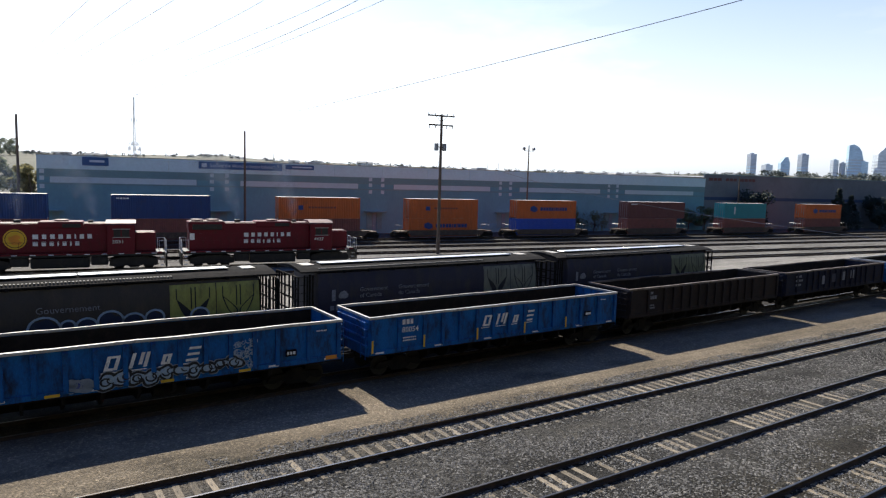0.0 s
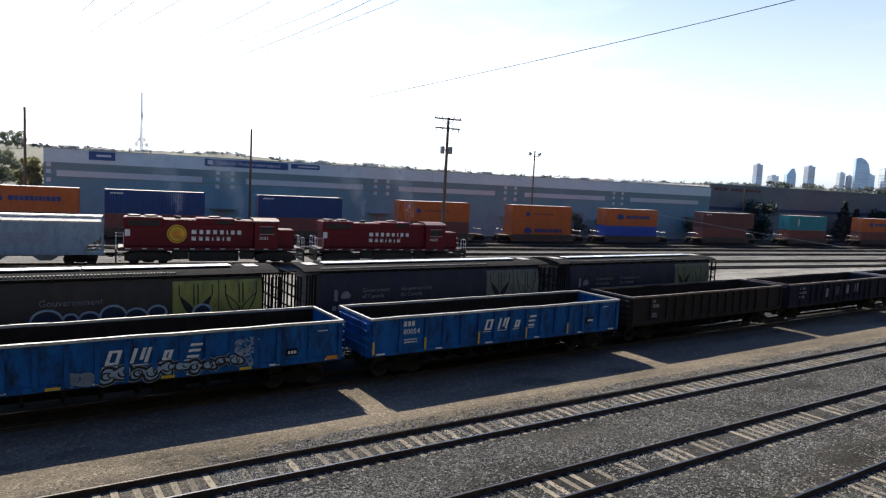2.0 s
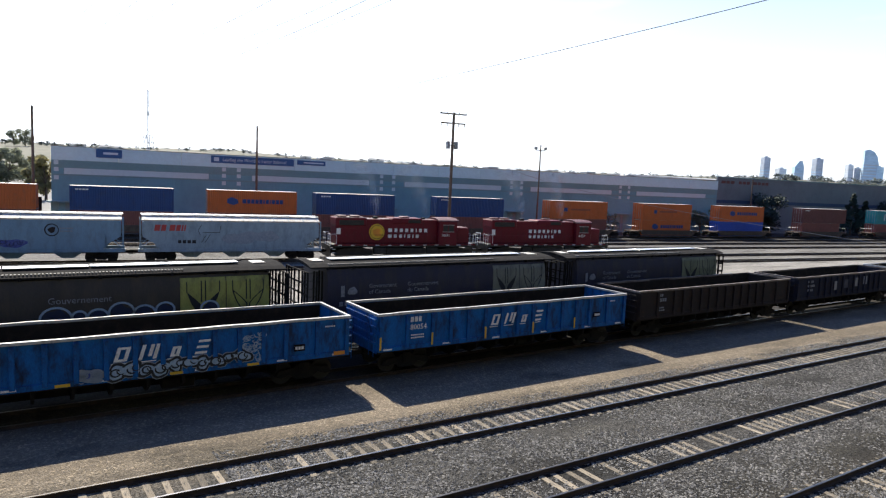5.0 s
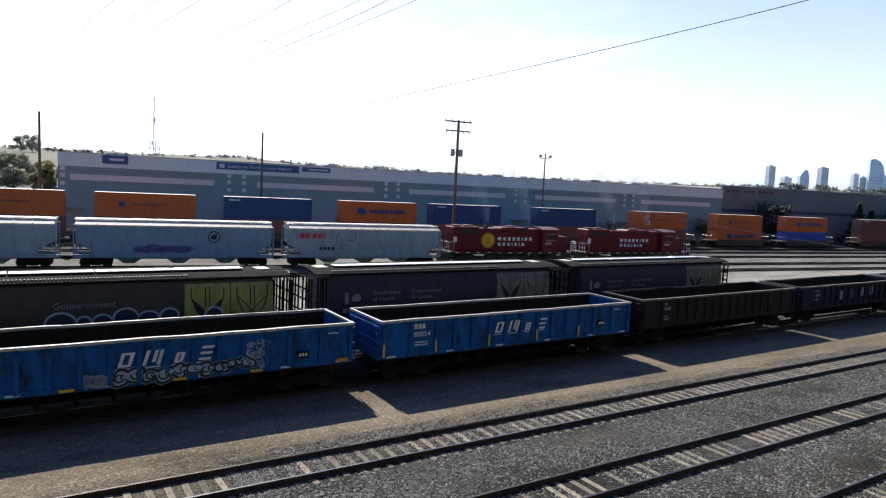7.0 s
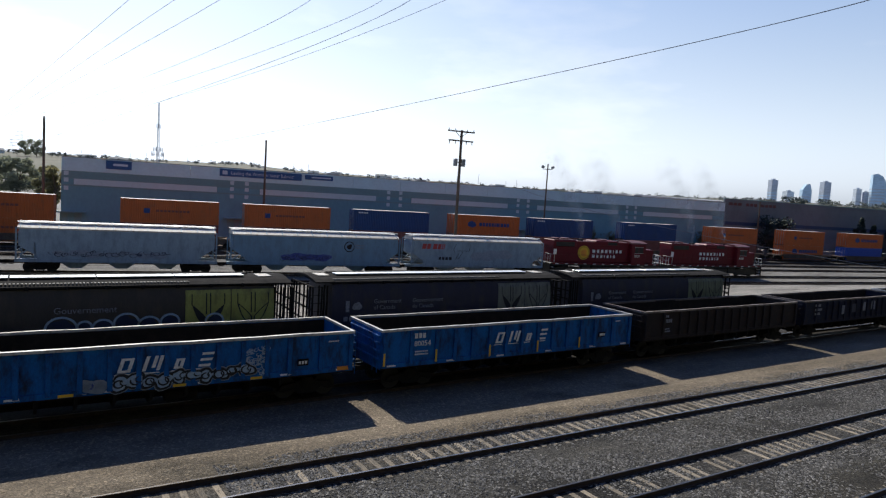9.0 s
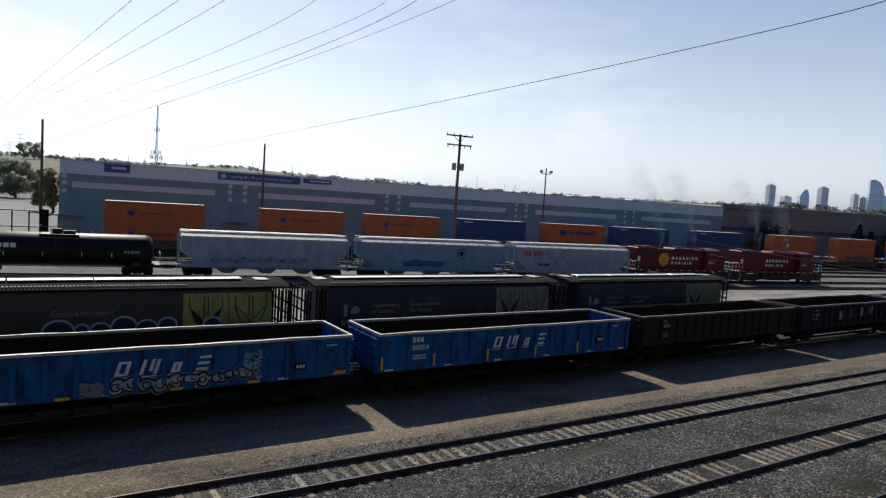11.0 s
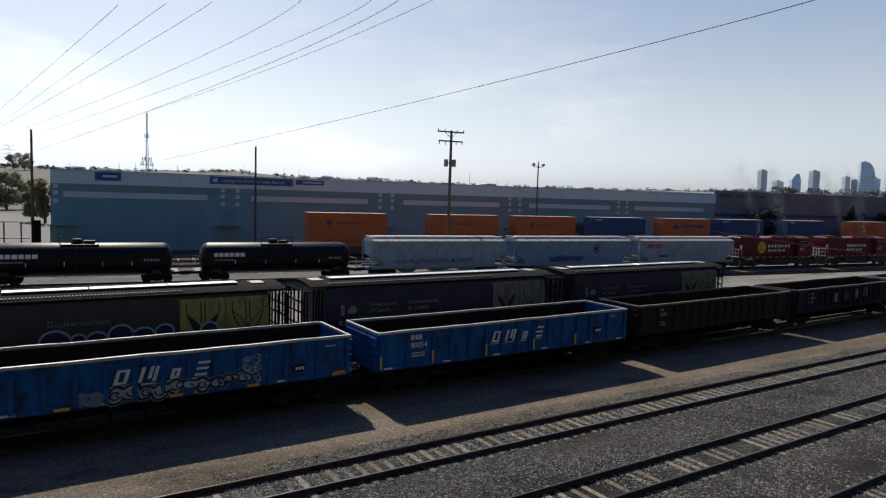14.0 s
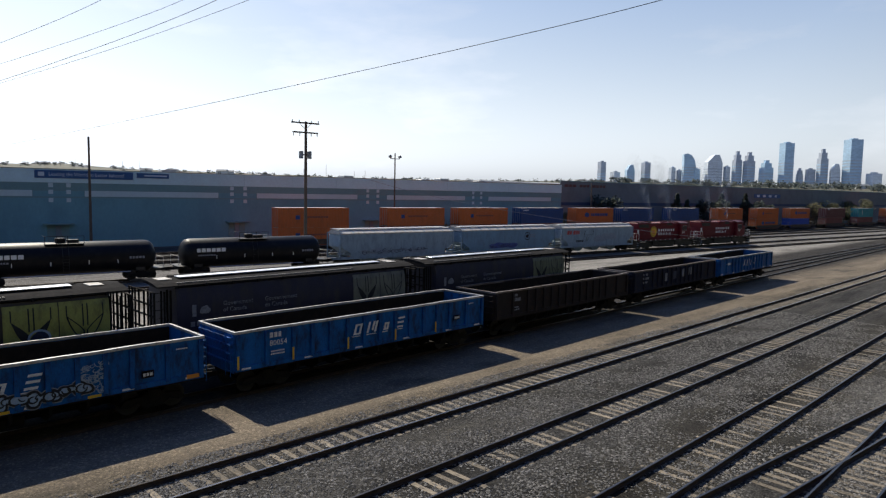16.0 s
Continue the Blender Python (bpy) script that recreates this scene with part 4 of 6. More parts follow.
def covered_hopper(m, paint, label, L=16.4, seed=0, variant=0):
    g = thing("covered_hopper_car", m, label, "freight car", "moving freight train cars")
    W = 1.5
    body = bmesh.new()
    prism_y(body, [(0.5, 3.75), (0.38, 3.55), (0.38, 2.35), (1.55, 1.6), (1.75, 1.25), (L - 1.75, 1.25), (L - 1.55, 1.6), (L - 0.38, 2.35), (L - 0.38, 3.55), (L - 0.5, 3.75)], -W, W)
    part("body", body, paint, g)
    part("upper_band", boxes((0.3, L - 0.3, -W - 0.03, W + 0.03, 3.74, 3.86)), GREYROOF, g)
    part("roof", prism_x(bmesh.new(), [(-W - 0.02, 3.86), (-0.75, 4.2), (0.75, 4.2), (W + 0.02, 3.86)], 0.3, L - 0.3), GREYROOF, g, "dusty ribbed roof")
    rib = mesh_of(prism_x(bmesh.new(), [(-W - 0.05, 3.84), (-W - 0.05, 3.9), (-0.75, 4.25), (-0.75, 4.2)], -0.03, 0.03), paint, "roof_rib")
    for i in range(12):
        part("roof_rib", rib, paint, g, at=(0.5 + (L - 1.0) * i / 11, 0, 0))
    part("running_board", boxes((0.2, L - 0.2, -0.85, -0.45, 4.27, 4.31), (0.2, L - 0.2, 0.45, 0.85, 4.27, 4.31)), BOARD, g, "galvanised roof walkway")
    part("hatch_cover", bevelled(boxes((1.0, L - 1.0, -0.3, 0.3, 4.2, 4.32)), 0.04), GREYROOF, g)
    part("side_sill", boxes((0.1, L - 0.1, -W, -W + 0.12, 0.98, 1.24), (0.1, L - 0.1, W - 0.12, W, 0.98, 1.24), (0, L, -0.25, 0.25, 0.85, 1.1)), paint, g)
    for x, s in ((0.2, 1), (L - 0.2, -1)):
        fr = bmesh.new()
        for y in (-W + 0.05, W - 0.05):
            box(fr, x - 0.06, x + 0.06, y - 0.05, y + 0.05, 1.0, 3.86)
            box(fr, min(x + s * 1.3, x + s * 1.42), max(x + s * 1.3, x + s * 1.42), y - 0.05, y + 0.05, 1.0, 2.6)
            rod(fr, (x, y, 1.3), (x + s * 0.9, y, 2.1), 0.04)
        z = 1.3
        while z < 3.8:
            rod(fr, (x - s * 0.05, -W, z), (x - s * 0.05, -W + 0.45, z), 0.016)
            rod(fr, (x, -W - 0.02, z), (x + s * 0.45, -W - 0.02, z), 0.016)
            z += 0.36
        rod(fr, (x, -W, 1.9), (x, W, 1.9), 0.03)
        part("end_frame", fr, paint, g, "end posts and ladder rungs")
        part("coupler", coupler_bm(x - s * 0.2, -s), STEEL, g)
    for i in range(3):
        x = 4.5 + (L - 9.0) * i / 2
        part("discharge_hopper", prism_y(bmesh.new(), [(x - 1.6, 1.25), (x + 1.6, 1.25), (x + 0.45, 0.4), (x - 0.45, 0.4)], -0.8, 0.8), paint, g)
    for x in (1.9, L - 1.9):
        truck(g, x)
    f = -W - 0.004
    if variant == 0:
        part("letter_block", blocks(1.3, 2.88, [0.46, 0.4, -0.12, 0.46, 0.36, 0.14, 0.12], 0.55, f, 0.09, 0.18), REDMARK, g, "faded red slanted letter blocks")
        ln = bmesh.new()
        for a, b in (((5.0, 2.9), (5.3, 3.45)), ((5.0, 2.9), (5.2, 2.5)), ((5.4, 2.75), (6.9, 2.75)), ((6.9, 2.75), (7.0, 3.4)), ((5.3, 1.8), (5.7, 2.5)), ((5.6, 1.8), (6.1, 2.6))):
            rod(ln, (a[0], f, a[1]), (b[0], f, b[1]), 0.03, n=4)
        part("symbol_outline", ln, LEAFDARK, g)
        stencil(g, "stencil", 3.3, 1.75, 4, 0.3, f, LEAFDARK, 5, 0.3)
        blobs(g, [(9.3, 2.3, 1.2, 0.55, 2), (11.2, 2.4, 1.0, 0.6, 3), (7.8, 2.2, 0.8, 0.4, 6)], f, SPRAYGREY, "washed-out grey spray patch")
    elif variant == 1:
        rnd = random.Random(15)
        strokes(g, [(4.9 + i * 0.2 + rnd.uniform(-0.1, 0.1), 1.78 + rnd.uniform(-0.2, 0.2), rnd.uniform(0.1, 0.3), rnd.uniform(0, 180), rnd.uniform(240, 430), rnd.uniform(0.03, 0.08)) for i in range(24)], f - 0.014, BLUE_DARK, "dark spray outline", 0.7)
        blobs(g, [(7.0, 1.8, 1.3, 0.4, 7), (8.8, 1.75, 0.9, 0.4, 8), (5.6, 1.7, 0.8, 0.3, 9)], f, SPRAYBLUE, "blue spray-painted tag")
        part("round_emblem", swirl(blob(bmesh.new(), 11.6, 2.9, 0.24, 0.28, f, 1), 11.6, 2.9, 0.5, 0, 360, 0.1, f - 0.004, sq=1.0), BROWN, g, "dark round emblem")
        stencil(g, "stencil", 12.2, 3.0, 6, 0.1, f, LETTER, 3, 0.14)
        stencil(g, "stencil", 12.2, 2.75, 6, 0.1, f, LETTER, 4, 0.14)
    else:
        blobs(g, [(3.5 + i * 1.25, 1.72 + 0.1 * math.sin(i * 2), 0.75, 0.22 + 0.08 * math.sin(i * 1.3), 30 + i) for i in range(7)], f, SPRAYGREY, "grey spray tag")
        rnd = random.Random(14)
        strokes(g, [(2.9 + i * 0.27 + rnd.uniform(-0.15, 0.15), 1.74 + rnd.uniform(-0.16, 0.2), rnd.uniform(0.12, 0.34), rnd.uniform(0, 180), rnd.uniform(240, 430), rnd.uniform(0.04, 0.1)) for i in range(34)], f - 0.014, BLUE_DARK, "dark spray outline", 0.6)
    return g


def tank_car(m, label, L=15.6, seed=0):
    g = thing("tank_car", m, label, "freight car", "moving freight train cars")
    R, zc = 1.45, 2.22
    x0, x1 = 0.55, L - 0.55
    prof = [(x0, 0.25), (x0 + 0.06, 0.7), (x0 + 0.22, 1.1), (x0 + 0.5, 1.36), (x0 + 0.8, R), (x1 - 0.8, R), (x1 - 0.5, 1.36), (x1 - 0.22, 1.1), (x1 - 0.06, 0.7), (x1, 0.25)]
    part("tank_shell", spin(bmesh.new(), prof, 40, "x", (0, 0, zc)), TANK, g, "glossy black tank shell", smooth=True)
    dome = spin(bmesh.new(), [(0, 0.42), (0.35, 0.42), (0.4, 0.36)], 18, "z", (L * 0.47, 0, zc + R - 0.06))
    part("dome", dome, TANK, g)
    plat = boxes((L * 0.39, L * 0.58, -1.05, -0.5, zc + R - 0.15, zc + R - 0.1), (L * 0.5, L * 0.56, -0.4, 0.2, zc + R - 0.02, zc + R + 0.2))
    for x in (L * 0.39, L * 0.445, L * 0.5, L * 0.58):
        rod(plat, (x, -1.0, zc + R - 0.15), (x, -1.0, zc + R + 0.55), 0.025)
    rod(plat, (L * 0.39, -1.0, zc + R + 0.55), (L * 0.58, -1.0, zc + R + 0.55), 0.025)
    rod(plat, (L * 0.39, -1.0, zc + R + 0.55), (L * 0.39, 0.6, zc + R + 0.55), 0.025)
    part("dome_platform", plat, BLACK, g, "platform and railing round the dome")
    lad = bmesh.new()
    for x in (L * 0.47, L * 0.5):
        rod(lad, (x, -1.5, 0.9), (x, -1.5, 2.5), 0.02)
        rod(lad, (x, -1.5, 2.5), (x, -1.05, zc + R - 0.1), 0.02)
    for i in range(7):
        rod(lad, (L * 0.47, -1.5, 1.0 + i * 0.25), (L * 0.5, -1.5, 1.0 + i * 0.25), 0.014)
    part("ladder", lad, BLACK, g)
    rails = bmesh.new()
    for y in (-1.4, 1.4):
        rod(rails, (2.9, y, 0.95), (L - 2.9, y, 0.95), 0.035)
    part("side_rail", rails, BOARD, g)
    for x, s in ((0.0, 1), (L, -1)):
        part("stub_sill", boxes((min(x, x + s * 3.2), max(x, x + s * 3.2), -0.3, 0.3, 0.82, 1.1), (min(x, x + s * 0.9), max(x, x + s * 0.9), -1.4, 1.4, 1.08, 1.14)), BLACK, g)
        rl = bmesh.new()
        for y in (-1.35, 1.35):
            rod(rl, (x + s * 0.08, y, 1.1), (x + s * 0.08, y, 2.1), 0.025)
        rod(rl, (x + s * 0.08, -1.35, 2.1), (x + s * 0.08, 1.35, 2.1), 0.025)
        part("end_rail", rl, GREYROOF, g)
        part("saddle", boxes((min(x + s * 1.6, x + s * 2.4), max(x + s * 1.6, x + s * 2.4), -1.1, 1.1, 0.95, 1.3)), BLACK, g)
        part("coupler", coupler_bm(x, -s), STEEL, g)
        truck(g, x + s * 1.9)
    f = -R - 0.02
    part("letter_block", blocks(1.75, 2.42, [0.34, 0.38, 0.4, 0.38, 0.4, 0.4], 0.36, f, 0.09), WHITE, g, "white letter blocks")
    stencil(g, "stencil", 1.85, 2.05, 8, 0.14, f, LETTER, seed, 0.17)
    stencil(g, "stencil", 12.6, 2.1, 5, 0.22, f, LETTER, seed + 1, 0.22)
    for x in (3.6, 6.4, 9.3, 11.6):
        part("reflector", boxes((x, x + 0.06, f - 0.006, f + 0.02, 1.75, 2.1)), WHITE, g)
    return g


def locomotive(m, label, number, emblem=False, L=17.3):
    g = thing("locomotive", m, label, "locomotive", "moving freight train cars")
    part("frame", bevelled(boxes((0.5, L - 0.5, -1.5, 1.5, 1.32, 1.62)), 0.03), BLACK, g)
    part("walkway_edge", boxes((0.7, L - 0.7, -1.53, -1.5, 1.5, 1.66), (0.7, L - 0.7, 1.5, 1.53, 1.5, 1.66)), RED, g)
    hood = part("long_hood", bevelled(boxes((1.0, 12.2, -1.0, 1.0, 1.62, 4.15)), 0.06, 2), RED, g)
    doors = mesh_of(boxes((0.03, 0.72, -1.02, -1.0, 1.75, 3.2)), RED, "hood_door")
    for i in range(13):
        part("hood_door", doors, RED, hood, at=(1.6 + i * 0.78, 0, 0))
    part("hood_roof", bevelled(boxes((1.2, 12.1, -0.85, 0.85, 4.15, 4.2)), 0.02), RED_TOP, g, "sun-bleached hood roof")
    part("radiator_section", bevelled(boxes((0.95, 4.2, -1.12, 1.12, 3.5, 4.3)), 0.07), RED, g)
    part("radiator_grille", boxes((1.3, 3.9, -1.14, -1.12, 3.55, 4.05)), BLACK, g)
    part("radiator_roof", boxes((1.15, 4.05, -0.95, 0.95, 4.3, 4.34)), RED_TOP, g)
    part("dynamic_brake_housing", bevelled(boxes((7.0, 10.4, -1.08, 1.08, 3.75, 4.32)), 0.08), RED, g)
    part("brake_grille", boxes((8.8, 10.2, -1.10, -1.08, 3.82, 4.15)), BLACK, g)
    fan = mesh_of(spin(bmesh.new(), [(0, 0.55), (0.13, 0.55), (0.15, 0.5), (0.15, 0.1)], 20, "z"), RED_TOP, "roof_fan", True)
    for x in (1.8, 3.2):
        part("roof_fan", fan, RED_TOP, g, at=(x, 0, 4.34))
    part("roof_fan", fan, RED_TOP, g, at=(8.7, 0, 4.32))
    part("exhaust_stack", boxes((5.2, 5.7, -0.22, 0.22, 4.2, 4.42)), BLACK, g)
    part("exhaust_stack", boxes((10.7, 11.1, -0.2, 0.2, 4.2, 4.38)), BLACK, g)
    cab = part("cab", bevelled(boxes((12.2, 14.4, -1.5, 1.5, 1.62, 4.1)), 0.05), RED, g)
    part("cab_roof", prism_x(bmesh.new(), [(-1.55, 4.05), (-1.5, 4.2), (-0.7, 4.4), (0.7, 4.4), (1.5, 4.2), (1.55, 4.05)], 12.1, 14.5), RED_TOP, g, "pale sunlit cab roof")
    part("cab_window", boxes((12.7, 13.25, -1.515, -1.5, 3.0, 3.65), (13.35, 13.95, -1.515, -1.5, 3.0, 3.65)), BLACK, cab, "dark cab side windows")
    part("window_frame", boxes((12.62, 14.02, -1.51, -1.502, 3.66, 3.72), (12.62, 14.02, -1.51, -1.502, 2.93, 2.99)), GALV, cab)
    part("windshield", boxes((14.4, 14.42, -1.2, -0.2, 3.2, 3.85), (14.4, 14.42, 0.2, 1.2, 3.2, 3.85)), BLACK, cab)
    part("short_hood", bevelled(boxes((14.4, 16.1, -0.95, 0.95, 1.62, 3.35)), 0.08, 2), RED, g)
    part("short_hood_top", bevelled(boxes((14.45, 16.0, -0.8, 0.8, 3.35, 3.39)), 0.01), RED_TOP, g)
    part("headlight", spin(bmesh.new(), [(0, 0.1), (0.06, 0.12), (0.07, 0.1)], 12, "x", (14.45, 0.0, 3.98)), GALV, g)
    part("fuel_tank", bevelled(boxes((6.4, 10.8, -1.3, 1.3, 0.35, 1.25)), 0.15, 2), BLACK, g)
    for x in (0.35, L - 0.35):
        s = -1 if x < 5 else 1
        part("pilot", boxes((x - 0.06, x + 0.06, -1.5, 1.5, 0.3, 1.5)), BLACK, g)
        for z in (0.4, 0.75, 1.1):
            part("step", boxes((x - s * 0.35 - 0.15, x - s * 0.35 + 0.15, -1.52, -1.2, z, z + 0.05)), WHITE, g, "white-edged step")
        part("coupler", coupler_bm(x, s), STEEL, g)
        for h in (-1, 1):
            rl = bmesh.new()
            for y in (h * 1.45, h * 0.95, h * 0.4):
                rod(rl, (x, y, 1.4), (x, y, 2.65), 0.022)
            rod(rl, (x, h * 1.45, 2.65), (x, h * 0.4, 2.65), 0.022)
            rod(rl, (x, h * 1.45, 2.1), (x, h * 0.4, 2.1), 0.018)
            rod(rl, (x - s * 0.6, h * 1.45, 1.4), (x - s * 0.6, h * 1.45, 2.65), 0.022)
            rod(rl, (x, h * 1.45, 2.65), (x - s * 0.6, h * 1.45, 2.65), 0.022)
            part("end_railing", rl, WHITE, g, "white end handrail")
    rl = bmesh.new()
    for y in (-1.48, 1.48):
        rod(rl, (0.95, y, 2.6), (12.1, y, 2.6), 0.016)
        for i in range(8):
            rod(rl, (1.0 + i * 1.55, y, 1.62), (1.0 + i * 1.55, y, 2.6), 0.014)
    part("side_handrail", rl, RED, g)
    dash = mesh_of(boxes((0, 0.42, -1.537, -1.53, 1.5, 1.57)), WHITE, "sill_stripe")
    for i in range(12):
        part("sill_stripe", dash, WHITE, g, at=(1.1 + i * 1.33, 0, 0))
    f = -1.022
    x = 5.9 if not emblem else 6.6
    part("letter_block", blocks(x, 2.86, [0.42, 0.32, 0.34, 0.34, 0.32, 0.12, 0.32, 0.34], 0.38, f, 0.27), WHITE, g, "white letter blocks")
    part("letter_block", blocks(x, 2.26, [0.38, 0.32, 0.32, 0.12, 0.3, 0.12, 0.32], 0.36, f, 0.26), WHITE, g, "white letter blocks")
    part("letter_block", blocks(1.06, 2.62, [0.42], 0.6, f), WHITE, g)
    part("engine_number", words(number, 0.42, WHITE, 1.15), WHITE, g, "white road number", at=(12.55, -1.52, 2.45))
    if emblem:
        part("round_emblem", spin(bmesh.new(), [(-0.014, 0.82), (0, 0.84)], 36, "y", (5.35, f, 2.85)), YELLOW, g, "golden round emblem")
        part("emblem_detail", blob(blob(bmesh.new(), 5.3, 2.9, 0.42, 0.3, f - 0.016, 2), 5.45, 2.6, 0.3, 0.25, f - 0.018, 3), ORANGE_M, g)
        part("emblem_ring", swirl(bmesh.new(), 5.35, 2.85, 0.7, 0, 360, 0.06, f - 0.012, n=32, sq=1.0), BLACK, g)
    for x in (3.0, L - 3.0):
        f2 = truck(g, x, 2.4)
        sf = bmesh.new()
        for y in (-1.12, 1.0):
            prism_y(sf, [(-2.0, 0.45), (-1.9, 0.95), (-0.9, 1.2), (0.9, 1.2), (1.9, 0.95), (2.0, 0.45), (1.5, 0.35), (0.7, 0.42), (-0.7, 0.42), (-1.5, 0.35)], y, y + 0.12)
        part("side_frame", sf, BLACK, f2)
    for x in (4.95, 10.9):
        part("air_tank", bevelled(boxes((x, x + 1.35, -1.35, -0.9, 0.55, 1.3)), 0.12, 2), BLACK, g)
    return g


# positions along the track, from the rear of the leading engine
TRAIN = [(0.0, "lead"), (-17.9, "second"), (-35.0, "hop0"), (-53.2, "hop1"), (-70.3, "hop2"), (-87.2, "tank"), (-104.0, "tank"), (-120.8, "tank")]
TRAIN_S = [(0, 4.7), (1, 10.7), (2, 16.85), (3, 23.0), (4, 29.2), (6.5, 44.9), (7.5, 51.2), (9, 60.8), (11.5, 76.7), (12.5, 82.9), (14, 92.4), (15, 98.8), (16, 105.1)]
MOVERS = []


def moving_train():
    k = 0
    for off, kind in TRAIN:
        m = far(0, 65.8, 0.09)
        if kind == "lead":
            c = locomotive(m, "dark red diesel locomotive leading a freight train", "4427")
        elif kind == "second":
            c = locomotive(m, "dark red diesel locomotive with a golden round emblem", "3031", True)
        elif kind == "tank":
            c = tank_car(m, "long black tank car with white letter blocks", seed=80 + k)
        else:
            v = int(kind[-1])
            c = covered_hopper(m, (GREY, GREYBLUE, GREY)[v], ("pale grey covered hopper with red lettering", "blue-grey covered hopper with a round emblem", "pale grey covered hopper with a row of tags")[v], L=(16.6, 17.2, 16.2)[v], variant=v)
        k += 1
        MOVERS.append((c, off, 65.8, 0.09, TRAIN_S))


moving_train()


def container(paint, label, roof=C_ROOF, high=2.6, marks="", L=11.4):
    g = thing("shipping_container", Matrix.Identity(4), label, "container", "containers on the moving stack train")
    W = 1.22
    side = []
    n = 44
    for i in range(n):
        x = 0.12 + (L - 0.24) * i / n
        w = (L - 0.24) / n
        side += [(x, -W + 0.035), (x + w * 0.35, -W + 0.035), (x + w * 0.5, -W), (x + w * 0.85, -W)]
    side.append((L - 0.12, -W + 0.035))
    for s in (1, -1):
        bm = bmesh.new()
        lo = [bm.verts.new((x, y * s, 0.15)) for x, y in side]
        hi = [bm.verts.new((x, y * s, high - 0.1)) for x, y in side]
        for i in range(len(lo) - 1):
            bm.faces.new((lo[i], lo[i + 1], hi[i + 1], hi[i]))
        part("corrugated_side", bm, paint, g)
    fr = bmesh.new()
    for x in (0, L - 0.12):
        for y in (-W, W - 0.12):
            box(fr, x, x + 0.12, y, y + 0.12, 0, high)
    for y in (-W, W - 0.1):
        box(fr, 0.12, L - 0.12, y, y + 0.1, high - 0.1, high - 0.01)
        box(fr, 0.12, L - 0.12, y, y + 0.1, 0, 0.15)
    part("corner_frame", fr, paint, g)
    part("roof", boxes((0.02, L - 0.02, -W + 0.02, W - 0.02, high - 0.03, high - 0.002)), roof, g, "dusty roof, coloured pale as if sunlit")
    part("floor", boxes((0.12, L - 0.12, -W + 0.1, W - 0.1, 0.05, 0.15)), STEEL, g)
    for x in (0.03, L - 0.07):
        part("end_wall", boxes((x, x + 0.04, -W + 0.12, W - 0.12, 0.1, high - 0.05)), paint, g)
    bars = bmesh.new()
    for y in (-0.8, -0.3, 0.3, 0.8):
        rod(bars, (-0.02, y, 0.15), (-0.02, y, high - 0.15), 0.025)
    part("lock_bar", bars, GALV, g)
    f = -W - 0.004
    if marks == "full":
        part("logo_block", prism_y(bmesh.new(), [(2.4, 1.25), (3.2, 1.0), (3.8, 1.25), (3.7, 1.75), (3.0, 2.05), (2.4, 1.8)], f - 0.008, f), C_NAVY, g, "navy logo block")
        part("letter_block", blocks(4.3, 1.25, [0.5, 0.42, 0.42, 0.42, 0.4, 0.22, 0.42, 0.16, 0.44, 0.42, 0.42], 0.55, f, 0.1, deep=0.008), C_NAVY, g, "navy letter blocks")
    elif marks == "small":
        part("logo_block", boxes((2.6, 3.3, f - 0.008, f, 1.2, 1.8)), C_NAVY, g, "navy logo block")
        part("letter_block", blocks(4.0, 1.4, [0.34] * 9, 0.26, f, 0.1, deep=0.008), C_RED, g, "faint letter blocks")
    elif marks == "white":
        part("letter_block", blocks(0.6, high - 0.5, [0.3] * 4, 0.16, f, 0.06, deep=0.008), WHITE, g)
    elif marks == "stripe":
        part("logo_block", boxes((2.6, 2.9, f - 0.008, f, 0.8, 2.2)), WHITE, g)
    return g


def well_car(seed=0):
    g = thing("well_car", Matrix.Identity(4), "dusty brown articulated well car", "freight car", "well cars of the moving stack train")
    L = 15.6
    sides = bmesh.new()
    for y in (-1.45, 1.30):
        prism_y(sides, [(1.2, 1.25), (L - 1.2, 1.25), (L - 1.9, 0.5), (1.9, 0.5)], y, y + 0.15)
        box(sides, 1.0, L - 1.0, y - 0.03, y + 0.18, 1.2, 1.3)
    part("side_girder", sides, WELL, g)
    rib = mesh_of(boxes((-0.05, 0.05, -1.5, -1.45, 0.55, 1.2)), WELL, "side_rib")
    for i in range(9):
        part("side_rib", rib, WELL, g, at=(2.3 + i * 1.37, 0, 0))
    part("well_floor", boxes((1.9, L - 1.9, -1.3, 1.3, 0.32, 0.42)), WELL, g)
    for x, s in ((0, 1), (L, -1)):
        part("end_platform", boxes((min(x - s * 0.1, x + s * 1.6), max(x - s * 0.1, x + s * 1.6), -1.2, 1.2, 0.95, 1.15)), WELL, g)
        rl = bmesh.new()
        for y in (-1.2, 1.2):
            rod(rl, (x + s * 0.4, y, 1.15), (x + s * 0.4, y, 2.0), 0.025)
        rod(rl, (x + s * 0.4, -1.2, 2.0), (x + s * 0.4, 1.2, 2.0), 0.025)
        part("end_rail", rl, GALV, g)
        truck(g, x + s * 0.75)
    return g


STACK = [(-112, None), (-74.5, "oo"), (-56.1, "o"), (-41.5, "o"), (-26.7, "b"), (-11.3, "h"), (2.8, "b"), (20.9, "b"), (41.0, "or"), (60.0, "oO"), (78.6, "hb"), (101.2, "br"), (124.6, "tr"), (147.8, "hr")]
STACK_S = [(0, -21.8), (2, -5.0), (4, 11.7), (6.5, 32.6), (9, 53.9), (11.5, 75.0), (14, 96.3), (16, 113.3)]


